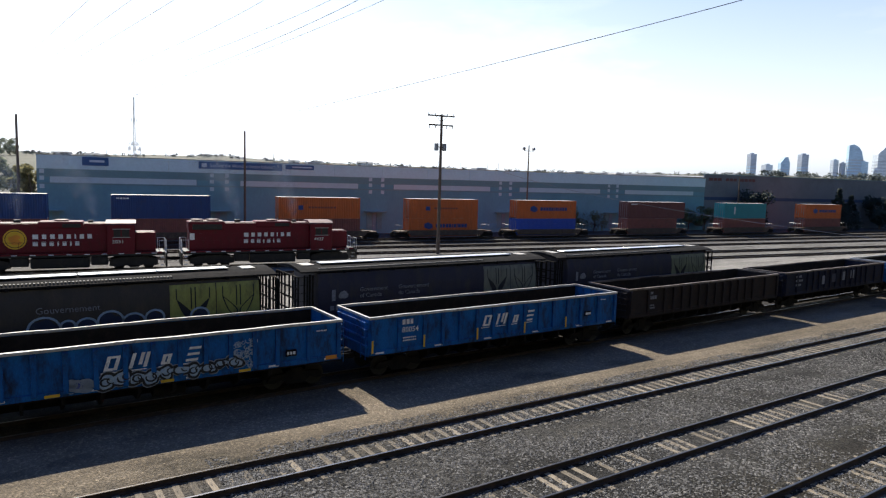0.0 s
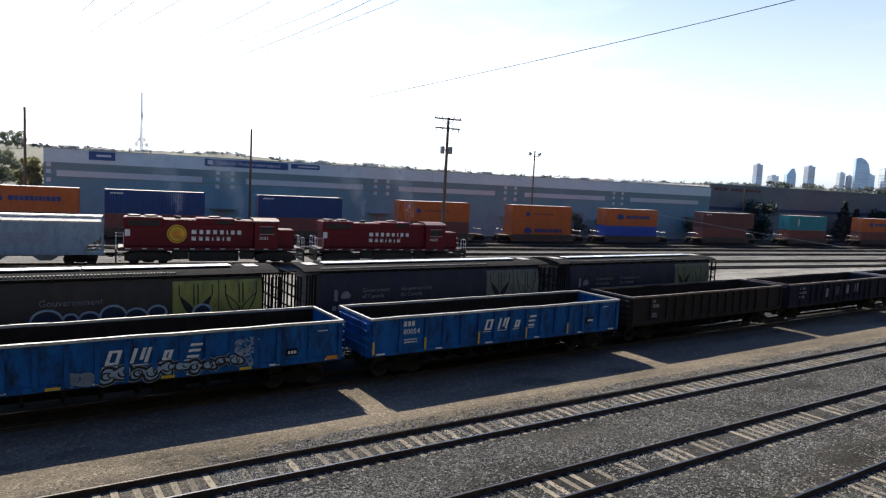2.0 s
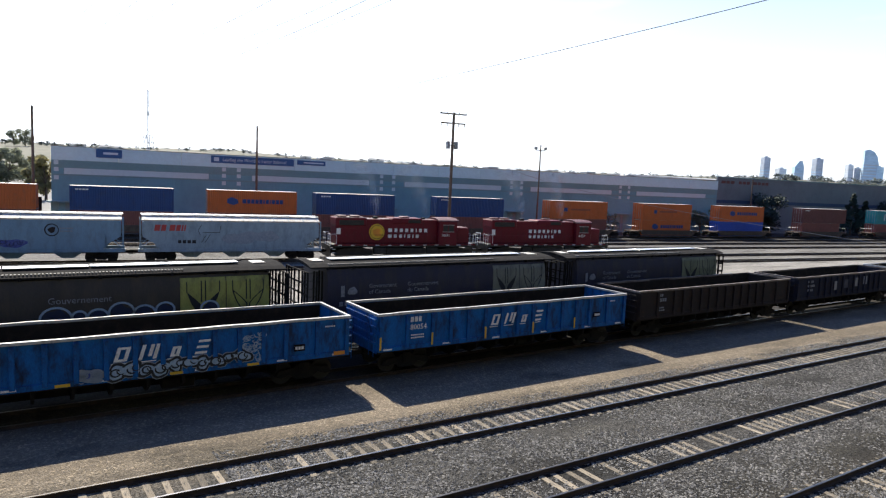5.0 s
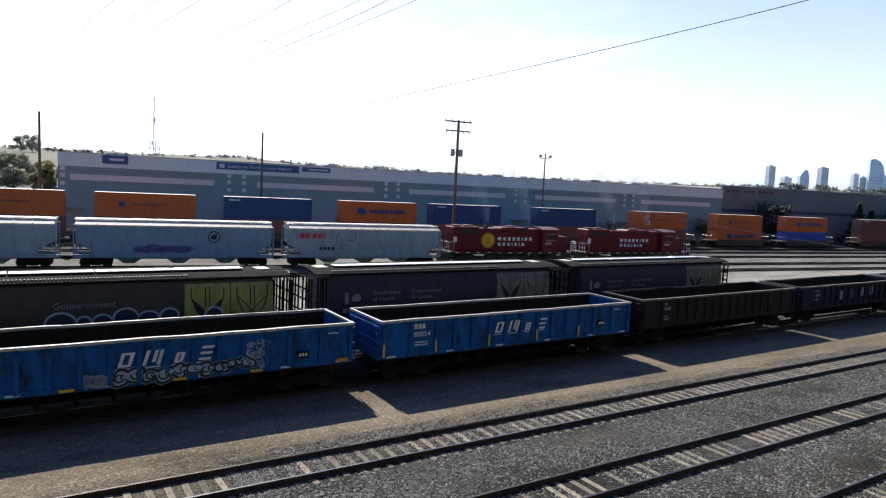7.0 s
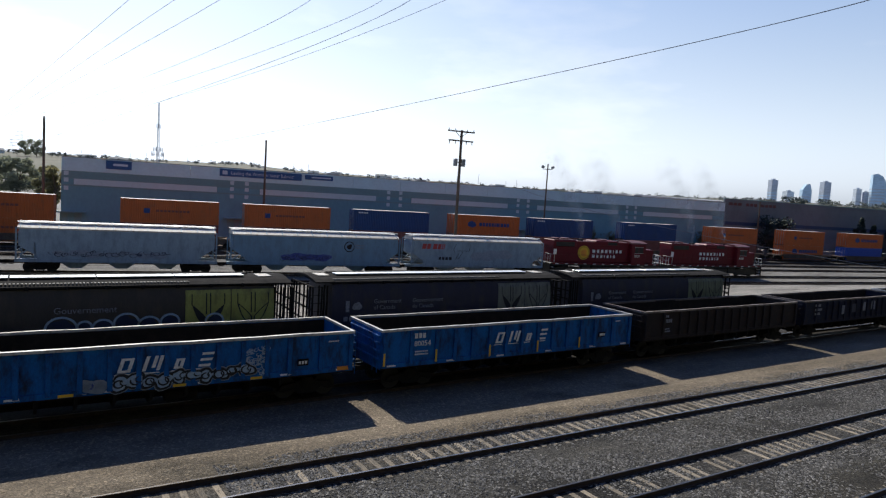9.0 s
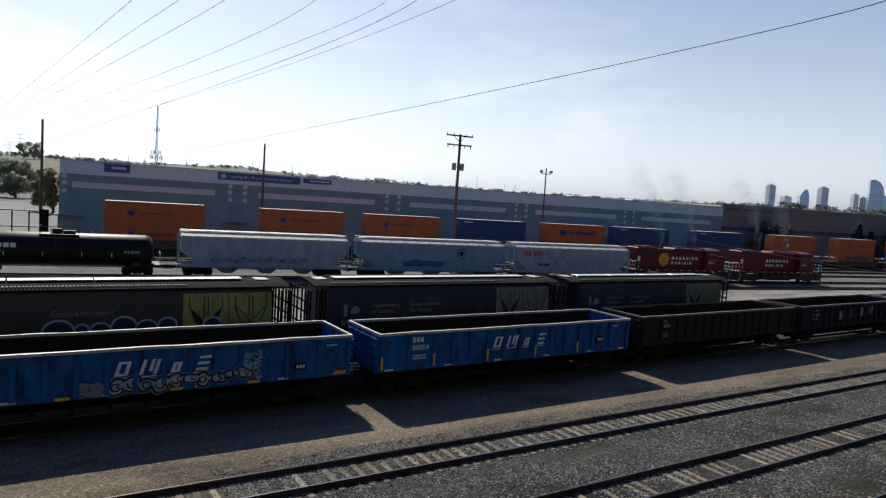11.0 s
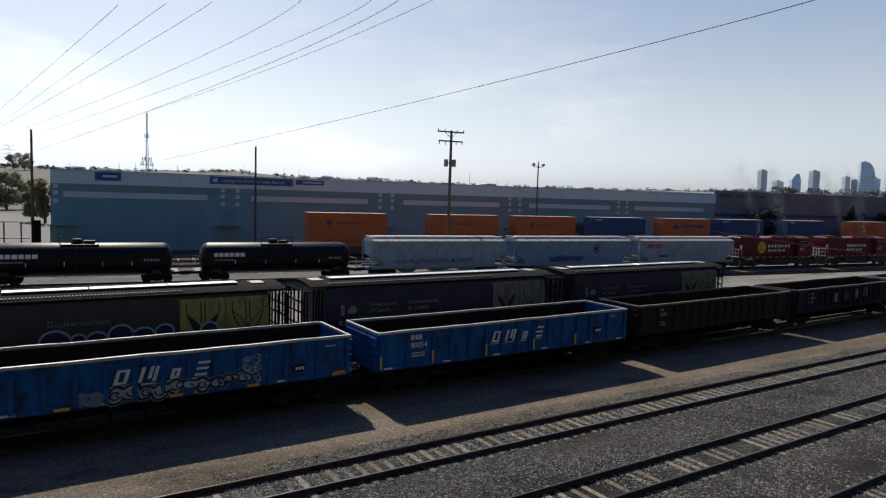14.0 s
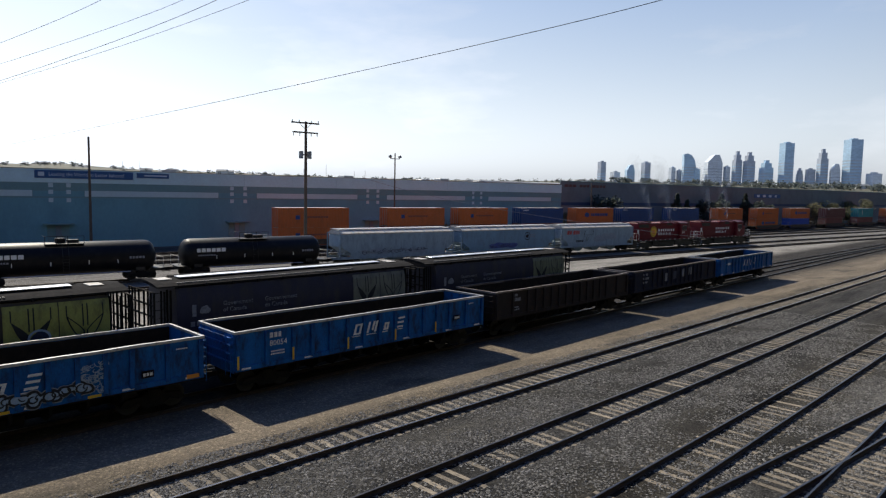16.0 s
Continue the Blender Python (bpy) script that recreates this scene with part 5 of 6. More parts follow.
def stack_train():
    for i, (off, kind) in enumerate(STACK):
        if not kind:
            continue
        top = {"o": (C_ORANGE, "orange shipping container with a small navy logo", "small"), "b": (C_BLUE, "dark blue shipping container", "white"),
               "h": (C_ORANGE, "orange shipping container with navy lettering", "full"), "t": (C_TEAL, "teal shipping container with a white stripe", "stripe")}
        low = {"o": (C_ORANGE, "orange shipping container in a well", "small"), "O": (C_ORANGE, "orange shipping container with navy lettering in a well", "full"),
               "b": (C_BRIGHT, "bright blue shipping container in a well", ""), "r": (C_RED, "dull red shipping container in a well", "")}
        if kind == "br":
            up = container(C_BROWN, "oxide brown shipping container", high=2.9, marks="white", L=13.2)
        else:
            p, lab, mk = top[kind[0]]
            up = container(p, lab, high=2.9, marks=mk)
        p, lab, mk = low[kind[1]] if len(kind) > 1 else low["r"]
        dn = container(p, lab, high=2.6, marks=mk)
        w = well_car(i)
        MOVERS.append((up, off, 90.7, 0.09 + 0.42 + 2.6, STACK_S))
        MOVERS.append((dn, off, 90.7, 0.09 + 0.42, STACK_S))
        MOVERS.append((w, off - 1.7, 90.7, 0.09, STACK_S))


stack_train()

# ---- warehouse ----


def warehouse():
    w = thing("warehouse", far(0, 102.3, 0), "long teal-grey warehouse with a pale parapet", "building")
    S0, S1 = -9.7, 111.2
    part("wall", boxes((S0, S1, 0, 0.3, GZ - 0.3, 8.9), (S0, S0 + 0.3, 0.3, 60, GZ - 0.3, 8.9)), WALL, w)
    part("dark_band", boxes((S0, S1, -0.03, 0.0, 7.85, 8.95), (S0, S1, -0.025, 0.0, 6.9, 7.12)), WALLDARK, w)
    n = 15
    step = (S1 - S0) / n
    panel = mesh_of(boxes((0.02, step - 0.02, -0.10, 0.3, 8.95, 10.75)), PARAPET, "parapet_panel")
    for i in range(n):
        part("parapet_panel", panel, PARAPET, w, at=(S0 + i * step, 0, 0))
    part("parapet_cap", boxes((S0, S1, -0.16, 0.34, 10.75, 10.83)), GALV, w)
    part("roof", prism_x(bmesh.new(), [(0.3, 10.2), (30, 10.7), (60, 10.2)], S0, S1), ROOF, w)
    strip = mesh_of(boxes((0, 18.3, -0.06, -0.03, 7.12, 7.92)), STRIP, "window_strip")
    sq = mesh_of(boxes((0, 0.55, -0.06, 0, 0, 0.55)), STRIP, "small_window")
    frame = mesh_of(boxes((-0.08, 0.0, -0.07, 0, 7.05, 7.99), (18.3, 18.38, -0.07, 0, 7.05, 7.99), (0, 18.3, -0.07, 0, 7.05, 7.12), (0, 18.3, -0.07, 0, 7.92, 7.99)), WALLDARK, "strip_frame")
    for k in range(5):
        s = -8.2 + 24.45 * k
        part("window_strip", strip, STRIP, w, "long translucent window strip", at=(s, 0, 0))
        part("strip_frame", frame, WALLDARK, w, at=(s, 0, 0))
        for dx in ((-4.3, -2.2) if k else (20.0 - 20.0 - 1.2,)):
            for z in (8.35, 7.45, 6.35):
                part("small_window", sq, STRIP, w, at=(s + dx, 0, z))
    for s in (-8.5, 13.0, 37.4, 61.9, 86.3):
        part("dock_door", boxes((s - 1.3, s - 0.4, -0.08, 0, 0.6, 3.3), (s + 0.4, s + 1.3, -0.08, 0, 0.6, 3.3)), WALLDARK, w, "dark recessed dock doors")
        if s > 0:
            part("dock_light", boxes((s - 0.35, s + 0.35, -0.12, 0, 0.2, 3.2)), DOOR, w)
        part("dock_canopy", boxes((s - 1.8, s + 1.8, -1.0, 0, 3.35, 3.5)), WALLDARK, w)
    sg = part("wall_sign", bevelled(boxes((-4.4, -1.2, -0.2, -0.1, 9.5, 10.65)), 0.02), SIGNBLUE, w, "blue sign board")
    part("sign_bar", boxes((-3.5, -1.7, -0.215, -0.2, 9.95, 10.25)), SIGNTEXT, sg)
    sg = part("wall_sign", bevelled(boxes((10.4, 22.4, -0.2, -0.1, 9.55, 10.6)), 0.02), SIGNBLUE, w, "long blue sign board")
    part("sign_lettering", words("Leading the World to better balance!", 0.72, SIGNTEXT, 0.85), SIGNTEXT, sg, "pale sign words", at=(12.0, -0.206, 9.85))
    part("sign_logo", boxes((10.8, 11.5, -0.215, -0.2, 9.8, 10.35)), SIGNTEXT, sg)
    sg = part("wall_sign", bevelled(boxes((22.9, 27.3, -0.2, -0.1, 9.85, 10.55)), 0.02), SIGNBLUE, w, "small blue sign board")
    part("sign_bar", boxes((23.9, 27.0, -0.215, -0.2, 10.1, 10.3)), SIGNTEXT, sg)
    for s, hgt in ((30, 1.0), (47, 0.7), (64, 1.1), (83, 0.8), (88, 1.2), (99, 0.9)):
        part("roof_unit", bevelled(boxes((s, s + 2.2, 14, 16.5, 10.3, 10.75 + hgt * 0.7)), 0.05), GALV, w)

    b = thing("brick_warehouse", far(0, 102.6, 0), "dark taupe brick warehouse with a navy stripe", "building")
    part("wall", boxes((111.3, 430, 0, 0.3, GZ - 0.3, 11.6)), WALL2, b)
    part("wall_stripe", boxes((111.3, 430, -0.04, 0, 6.2, 6.9)), STRIPEBLUE, b)
    part("wall_cap", boxes((111.3, 430, -0.1, 0.35, 11.6, 11.75)), WALLDARK, b)
    part("roof", prism_x(bmesh.new(), [(0.3, 11.0), (30, 11.9), (60, 11.0)], 111.3, 430), ROOF, b)
    part("letter_block", blocks(112.5, 10.35, [1.2, 1.0, 1.1, -0.8, 0.9, 1.0, 0.9, -0.6, 1.1, 1.0, 0.9, 0.9], 0.6, -0.01, 0.25, deep=0.03), C_BROWN, b, "faded red letter blocks")
    sg = part("wall_sign", boxes((196, 212, -0.12, -0.02, 8.7, 9.9)), SIGNBLUE, b, "blue sign board")
    part("letter_block", blocks(197.5, 8.95, [1.6, -0.8, 1.6, -0.8, 1.6, -0.8, 1.2], 0.7, -0.125, 0.6, deep=0.02), SIGNTEXT, sg)


warehouse()

# ---- poles and wires ----


def utility_pole():
    p = thing("utility_pole", far(34.7, 72.3, GZ), "tall wooden utility pole with crossarms and transformers", "utility pole")
    H = 16.7
    part("pole", rod(bmesh.new(), (0, 0, 0), (0.05, 0, H), 0.22, 0.15, 12), WOODPOLE, p, smooth=True)
    for z, half in ((H - 0.25, 1.75), (H - 1.35, 1.6)):
        arm = part("crossarm", bevelled(boxes((-half, half, -0.09, 0.09, z, z + 0.16)), 0.01), WOODPOLE, p)
        for x in (-half + 0.1, -half * 0.45, half * 0.45, half - 0.1):
            zz = (z + 0.16, z + 0.4) if z > H - 1 else (z, z - 0.35)
            part("insulator", rod(bmesh.new(), (x, 0, zz[0]), (x, 0, zz[1]), 0.06, 0.04, 8), GALV, arm)
    br = bmesh.new()
    rod(br, (-0.8, 0, H - 0.2), (0, 0, H - 0.9), 0.03)
    rod(br, (0.8, 0, H - 0.2), (0, 0, H - 0.9), 0.03)
    part("arm_brace", br, STEEL, p)
    for x in (-0.55, 0.5):
        part("transformer", spin(bmesh.new(), [(0, 0.2), (0.05, 0.26), (0.85, 0.26), (0.9, 0.15)], 16, "z", (x, 0, H - 4.3)), GALV, p, "grey can transformer", smooth=True)
    part("bracket", boxes((-0.6, 0.6, -0.06, 0.06, H - 3.9, H - 3.8)), STEEL, p)
    return p


utility_pole()


def wood_pole(m, H, label):
    p = thing("wooden_pole", m, label, "utility pole")
    part("pole", rod(bmesh.new(), (0, 0, 0), (0, 0, H), 0.2, 0.13, 10), WOODPOLE, p, smooth=True)
    return p


wood_pole(far(16.1, 97.5, GZ), 15.1, "plain tall wooden pole beside the warehouse")
p0 = wood_pole(far(-11.2, 97.5, GZ), 15.6, "plain tall wooden pole by the parking lot")
part("equipment_box", bevelled(boxes((-0.1, 0.85, -0.3, 0.3, 0.9, 4.3)), 0.04), STEEL, p0)
wood_pole(far(117.5, 99.0, GZ), 11.5, "plain dark wooden pole by the brick warehouse")


def lamp_post():
    p = thing("yard_lamp_post", far(63.5, 97.2, GZ), "tall yard light pole with twin floodlights", "lamp post")
    part("pole", rod(bmesh.new(), (0, 0, 0), (0, 0, 15.3), 0.17, 0.1, 10), WOODPOLE, p, smooth=True)
    part("arm", boxes((-0.95, 0.95, -0.05, 0.05, 14.3, 14.4)), STEEL, p)
    for x, t in ((-1.0, 25), (1.0, -25)):
        part("floodlight", bevelled(boxes((-0.25, 0.25, -0.2, 0.2, -0.2, 0.25)), 0.05), GALV, p, at=pose(x, 0, 14.7, 0, t, 0))


lamp_post()


def wire(name_label, points, r, paint=WIRE):
    """A sagging cable through points given as bearing, height angle (degrees) and distance from the bridge."""
    cu = bmesh.new()
    pts = []
    for az, el, d in points:
        a, e = radians(az), radians(el)
        pts.append(Vector((d * math.sin(a), d * math.cos(a), EYE[2] + d * math.tan(e))))
    fine = []
    a, b, c = pts
    for i in range(41):
        t = i / 40
        fine.append(a * ((1 - t) * (1 - 2 * t)) + b * (4 * t * (1 - t)) + c * (t * (2 * t - 1)))
    rings = []
    for i, p in enumerate(fine):
        w = (fine[min(i + 1, 40)] - fine[max(i - 1, 0)]).normalized()
        u = w.cross(Vector((0, 0, 1))).normalized()
        v = u.cross(w)
        rings.append([cu.verts.new(p + (u * math.cos(k * 1.2566) + v * math.sin(k * 1.2566)) * r) for k in range(5)])
    for a5, b5 in zip(rings, rings[1:]):
        for k in range(5):
            cu.faces.new((a5[k], a5[(k + 1) % 5], b5[(k + 1) % 5], b5[k]))
    tagged(new("overhead_cable", mesh_of(cu, paint, "overhead_cable")), name_label, "cable", "overhead cables")


def span(az0, el0, d0, az1, el1, d1, mid, r, label="thin dark overhead cable"):
    wire(label, [(az0, el0, d0), mid, (az1, el1, d1)], r)


def mid_of(azm, elm, az0, d0, az1, d1):
    """The distance at which the straight line in plan between the two ends meets a bearing."""
    p = Vector((d0 * math.sin(radians(az0)), d0 * math.cos(radians(az0))))
    q = Vector((d1 * math.sin(radians(az1)), d1 * math.cos(radians(az1))))
    u = Vector((math.cos(radians(azm)), -math.sin(radians(azm))))
    t = p.dot(u) / (p - q).dot(u)
    return (azm, elm, (p + (q - p) * t).length)


for az0, el0, azm, elm, az1, el1, d0, d1, r in (
        (64.6, 16.0, 32.77, 8.6, 9.88, 2.19, 34, 150, 0.021),
        (6.74, 13.42, 2.36, 8.69, -1.4, 4.58, 34, 100, 0.011),
        (10.12, 13.98, 3.82, 8.52, -1.39, 3.71, 34, 100, 0.011),
        (13.45, 14.49, 5.7, 8.79, -1.38, 3.55, 34, 100, 0.011),
        (20.52, 15.41, 9.67, 8.71, 0.66, 4.03, 34, 100, 0.011),
        (26.31, 15.98, 13.86, 9.44, 1.37, 3.63, 34, 100, 0.011),
        (28.91, 16.19, 13.91, 8.35, 1.39, 2.48, 34, 100, 0.014),
        (32.23, 16.41, 17.39, 9.62, 8.54, 5.78, 34, 90, 0.012)):
    span(az0, el0, d0, az1, el1, d1, mid_of(azm, elm, az0, d0, az1, d1), r)

# Lighter metal than the other cables, to put the sunlight into its colour
wire("cable sloping down across the yard, coloured pale as if sunlit", [(38.2, 1.02, 86), (49.5, -1.38, 88), (66.5, -3.3, 96)], 0.022, GALV)

# ---- trees ----


def leaf_cloud(centres, radii, count, size, rnd):
    vs, fs = [], []
    for _ in range(count):
        i = rnd.randrange(len(centres))
        c, r = centres[i], radii[i]
        d = Vector((rnd.gauss(0, 1), rnd.gauss(0, 1), rnd.gauss(0, 1))).normalized() * r * rnd.uniform(0.45, 1.05)
        p = c + Vector((d.x, d.y, d.z * 0.8))
        u = Vector((rnd.uniform(-1, 1), rnd.uniform(-1, 1), rnd.uniform(-1, 1))).normalized()
        v = u.orthogonal().normalized()
        s = size * rnd.uniform(0.6, 1.3)
        k = len(vs)
        vs += [p - u * s, p + v * s * 0.6, p + u * s, p - v * s * 0.6]
        fs.append((k, k + 1, k + 2, k + 3))
    return vs, fs


def mesh_from(name, vs, fs, material):
    me = bpy.data.meshes.new(name)
    me.from_pydata([tuple(v) for v in vs], [], fs)
    me.materials.append(material)
    return me


def broad_tree(m, H, spread, material, label, seed, leaves=2600):
    rnd = random.Random(seed)
    t = thing("tree", m, label, "tree")
    tr = rod(bmesh.new(), (0, 0, 0), (0.1, 0, H * 0.45), H * 0.03, H * 0.018, 8)
    cs, rs = [], []
    for i in range(16):
        a, k = rnd.uniform(0, 6.28), rnd.uniform(0.3, 1)
        z = H * rnd.uniform(0.16, 0.88)
        reach = spread * k * (1 - abs(z / H - 0.55) * 1.1)
        c = Vector((math.cos(a) * reach, math.sin(a) * reach, z))
        rod(tr, (0.08, 0, H * rnd.uniform(0.25, 0.44)), c, H * 0.012, H * 0.004, 5)
        cs.append(c)
        rs.append(spread * rnd.uniform(0.28, 0.48))
    part("trunk", tr, BARK, t)
    vs, fs = leaf_cloud(cs, rs, leaves, H * 0.035, rnd)
    part("crown", mesh_from("crown", vs, fs, material), material, t)


def conifer(m, H, spread, label, seed, leaves=2600):
    rnd = random.Random(seed)
    t = thing("tree", m, label, "tree")
    tr = rod(bmesh.new(), (0, 0, 0), (0, 0, H * 0.97), H * 0.022, 0.02, 8)
    cs, rs = [], []
    for i in range(34):
        z = H * (0.1 + 0.88 * i / 34)
        a = i * 2.4 + rnd.uniform(-0.4, 0.4)
        reach = spread * (1 - z / H) * rnd.uniform(0.55, 1.0)
        c = Vector((math.cos(a) * reach, math.sin(a) * reach, z))
        rod(tr, (0, 0, z + 0.1), c, 0.04, 0.015, 4)
        cs.append(c * 1.0)
        rs.append(max(0.35, spread * (1 - z / H) * 0.5))
    part("trunk", tr, BARK, t)
    vs, fs = leaf_cloud(cs, rs, leaves, H * 0.026, rnd)
    part("crown", mesh_from("crown", vs, fs, NEEDLE), NEEDLE, t)


for s, d, h, r, paint, k in ((-37.5, 262, 13.5, 5.4, LEAFPALE, 1), (-33.0, 270, 11.5, 4.2, LEAFPALE, 2), (-45.0, 268, 13.0, 5.6, LEAFPALE, 3), (-52.0, 262, 12.0, 5.0, LEAFPALE, 9)):
    broad_tree(far(s, d, GZ), h, r, paint, "leafy green tree beyond the parking lot", k, 3200)
broad_tree(far(-17.4, 172, GZ), 10.8, 2.6, LEAFY, "tree with yellowing leaves beside the warehouse", 4, 3000)
broad_tree(far(-20.6, 178, GZ), 10.2, 2.3, LEAFY, "tree with yellowing leaves beside the parking lot", 10, 2600)
for az, k in ((-0.15, 12), (0.55, 17), (-2.2, 19)):
    broad_tree(pose(900 * math.sin(radians(az)), 900 * math.cos(radians(az)), 24.5), 19, 8.5, LEAFPALE, "large dark tree on the far ridge", k, 2400)
for s, h, k in ((74.5, 5.0, 5), (80.0, 4.0, 6), (104.0, 4.8, 7), (108.5, 5.6, 8)):
    broad_tree(far(s, 99.3, GZ), h, 2.7, LEAF, "dark leafy shrub against the warehouse", k, 1500)
for s, h, r, k in ((123, 8.4, 4.6, 11), (166, 8.8, 4.4, 13), (189, 8.6, 4.6, 15)):
    broad_tree(far(s, 98.2, GZ), h, r, NEEDLE, "dark leafy tree against the brick wall", k, 3400)
for s, h, r, k in ((150, 9.8, 3.4, 14), (154.5, 8.2, 3.0, 16), (171, 10.0, 3.0, 18), (183.5, 10.2, 3.4, 20)):
    conifer(far(s, 98.5, GZ), h, r, "dark conifer against the brick wall", k, 3600)
for s, h, k in ((222, 7.5, 21), (238, 8.5, 22), (258, 9.5, 23)):
    broad_tree(far(s, 98.0, GZ), h, 5.2, LEAFY if k == 21 else LEAF, "leafy tree in front of the brick wall", k, 2600)

# ---- parking lot fence ----


def fence():
    f = thing("steel_fence", far(-26, 93.8, GZ), "dark steel tube fence by the parking lot", "fence")
    for i in range(9):
        part("fence_post", rod(bmesh.new(), (i * 1.75, 0, 0), (i * 1.75, 0, 4.3), 0.08, n=8), BLACK, f)
    for z in (4.25, 2.3):
        part("fence_rail", rod(bmesh.new(), (0, 0, z), (14.9, 0, z), 0.07, n=8), BLACK, f)
    for i in (3, 5):
        part("brace", rod(bmesh.new(), (i * 1.75, 0, 4.2), (i * 1.75 + 1.5, 0, 1.2), 0.06, n=8), BLACK, f)
    part("sign_plate", boxes((8.9, 11.0, -0.08, -0.02, 2.0, 3.4)), BLACK, f)


fence()
tagged(new("parking_lot", mesh_of(boxes((-160, -9.9, 94.6, 230, GZ - 0.2, GZ + 0.02)), mat("pale_parking_asphalt", (0.17, 0.165, 0.16), 0.9, scale=0.3, fine=8))), "pale dusty parking lot surface", "pavement", kind="structure").matrix_basis = far(0, 0)

# ---- distance ----


def hills():
    """A low ridge all along the horizon, with scattered far trees, houses and masts."""
    bm = bmesh.new()
    rows = []
    ridge = ((-60, 28), (-20, 29), (0, 30.5), (8, 31.5), (15, 35.5), (20, 31), (29, 29.5), (39, 26.5), (48, 26.5), (57, 29), (65, 26), (72, 25), (80, 23), (120, 20))
    for az in range(-60, 121, 1):
        for (a0, h0), (a1, h1) in zip(ridge, ridge[1:]):
            if a0 <= az <= a1:
                h = h0 + (h1 - h0) * (az - a0) / (a1 - a0)
                break
        h = (h - 6) * 1.0 + 1.6 * noise.noise((az * 0.35, 0, 0))
        a = radians(az)
        rows.append([bm.verts.new((d * math.sin(a), d * math.cos(a), z)) for d, z in ((620, GZ), (800, h * 0.7), (1000, h + 6), (1500, h + 4))])
    for p, q in zip(rows, rows[1:]):
        for i in range(3):
            bm.faces.new((p[i], q[i], q[i + 1], p[i + 1]))
    tagged(new("hillside", mesh_of(bm, HILL, "hillside", True)), "dry grassy ridge along the horizon", "hill", kind="structure")
    rnd = random.Random(9)
    vs, fs = [], []
    for _ in range(760):
        az = rnd.uniform(-12, 88)
        if az < 52 and rnd.random() < 0.45:
            continue
        a = radians(az)
        d = rnd.uniform(900, 1010)
        hh = next(h0 + (h1 - h0) * (az - a0) / (a1 - a0) for (a0, h0), (a1, h1) in zip(ridge, ridge[1:]) if a0 <= az <= a1)
        base = hh + (d - 1000) * 0.03 - 1.5
        size = rnd.uniform(1.2, 3.2) * (1.7 if az > 59 else 0.95)
        c = Vector((d * math.sin(a), d * math.cos(a), base))
        cs = [c + Vector((rnd.uniform(-1, 1) * size, rnd.uniform(-1, 1) * size, rnd.uniform(0.2, 1.4) * size)) for _ in range(5)]
        v, f = leaf_cloud(cs, [size * 0.7] * 5, 46, size * 0.35, rnd)
        k = len(vs)
        vs += v
        fs += [tuple(i + k for i in q) for q in f]
    tagged(new("distant_trees", mesh_from("distant_trees", vs, fs, FARGREEN)), "distant trees along the ridge", "trees", kind="stuff")


hills()


def ridge_things():
    """Small houses and thin masts that stand along the ridge."""
    rnd = random.Random(21)
    for az, kind in [(rnd.uniform(-2, 34), "h") for _ in range(12)] + [(rnd.uniform(56, 80), "h") for _ in range(14)] + [(rnd.uniform(2, 40), "m") for _ in range(14)]:
        a = radians(az)
        d = rnd.uniform(940, 985)
        m = pose(d * math.sin(a), d * math.cos(a), 20.5 if az > 50 else 24.5, 0, 0, -az + rnd.uniform(-30, 30))
        if kind == "h":
            t = thing("house", m, "small pale house on the far ridge", "house", "houses on the ridge")
            w, h = rnd.uniform(4, 8), rnd.uniform(4.5, 6)
            part("wall", boxes((-w, w, -4, 4, -6, h)), HOUSE, t)
            part("roof", prism_x(bmesh.new(), [(-4.6, h), (0, h + 2.2), (4.6, h)], -w - 0.5, w + 0.5), WALL2, t)
        else:
            t = thing("light_mast", m, "thin mast on the far ridge", "mast", "masts on the ridge")
            part("pole", rod(bmesh.new(), (0, 0, -3), (0, 0, rnd.uniform(11, 19)), 0.35, 0.2, 5), GALV, t)


ridge_things()


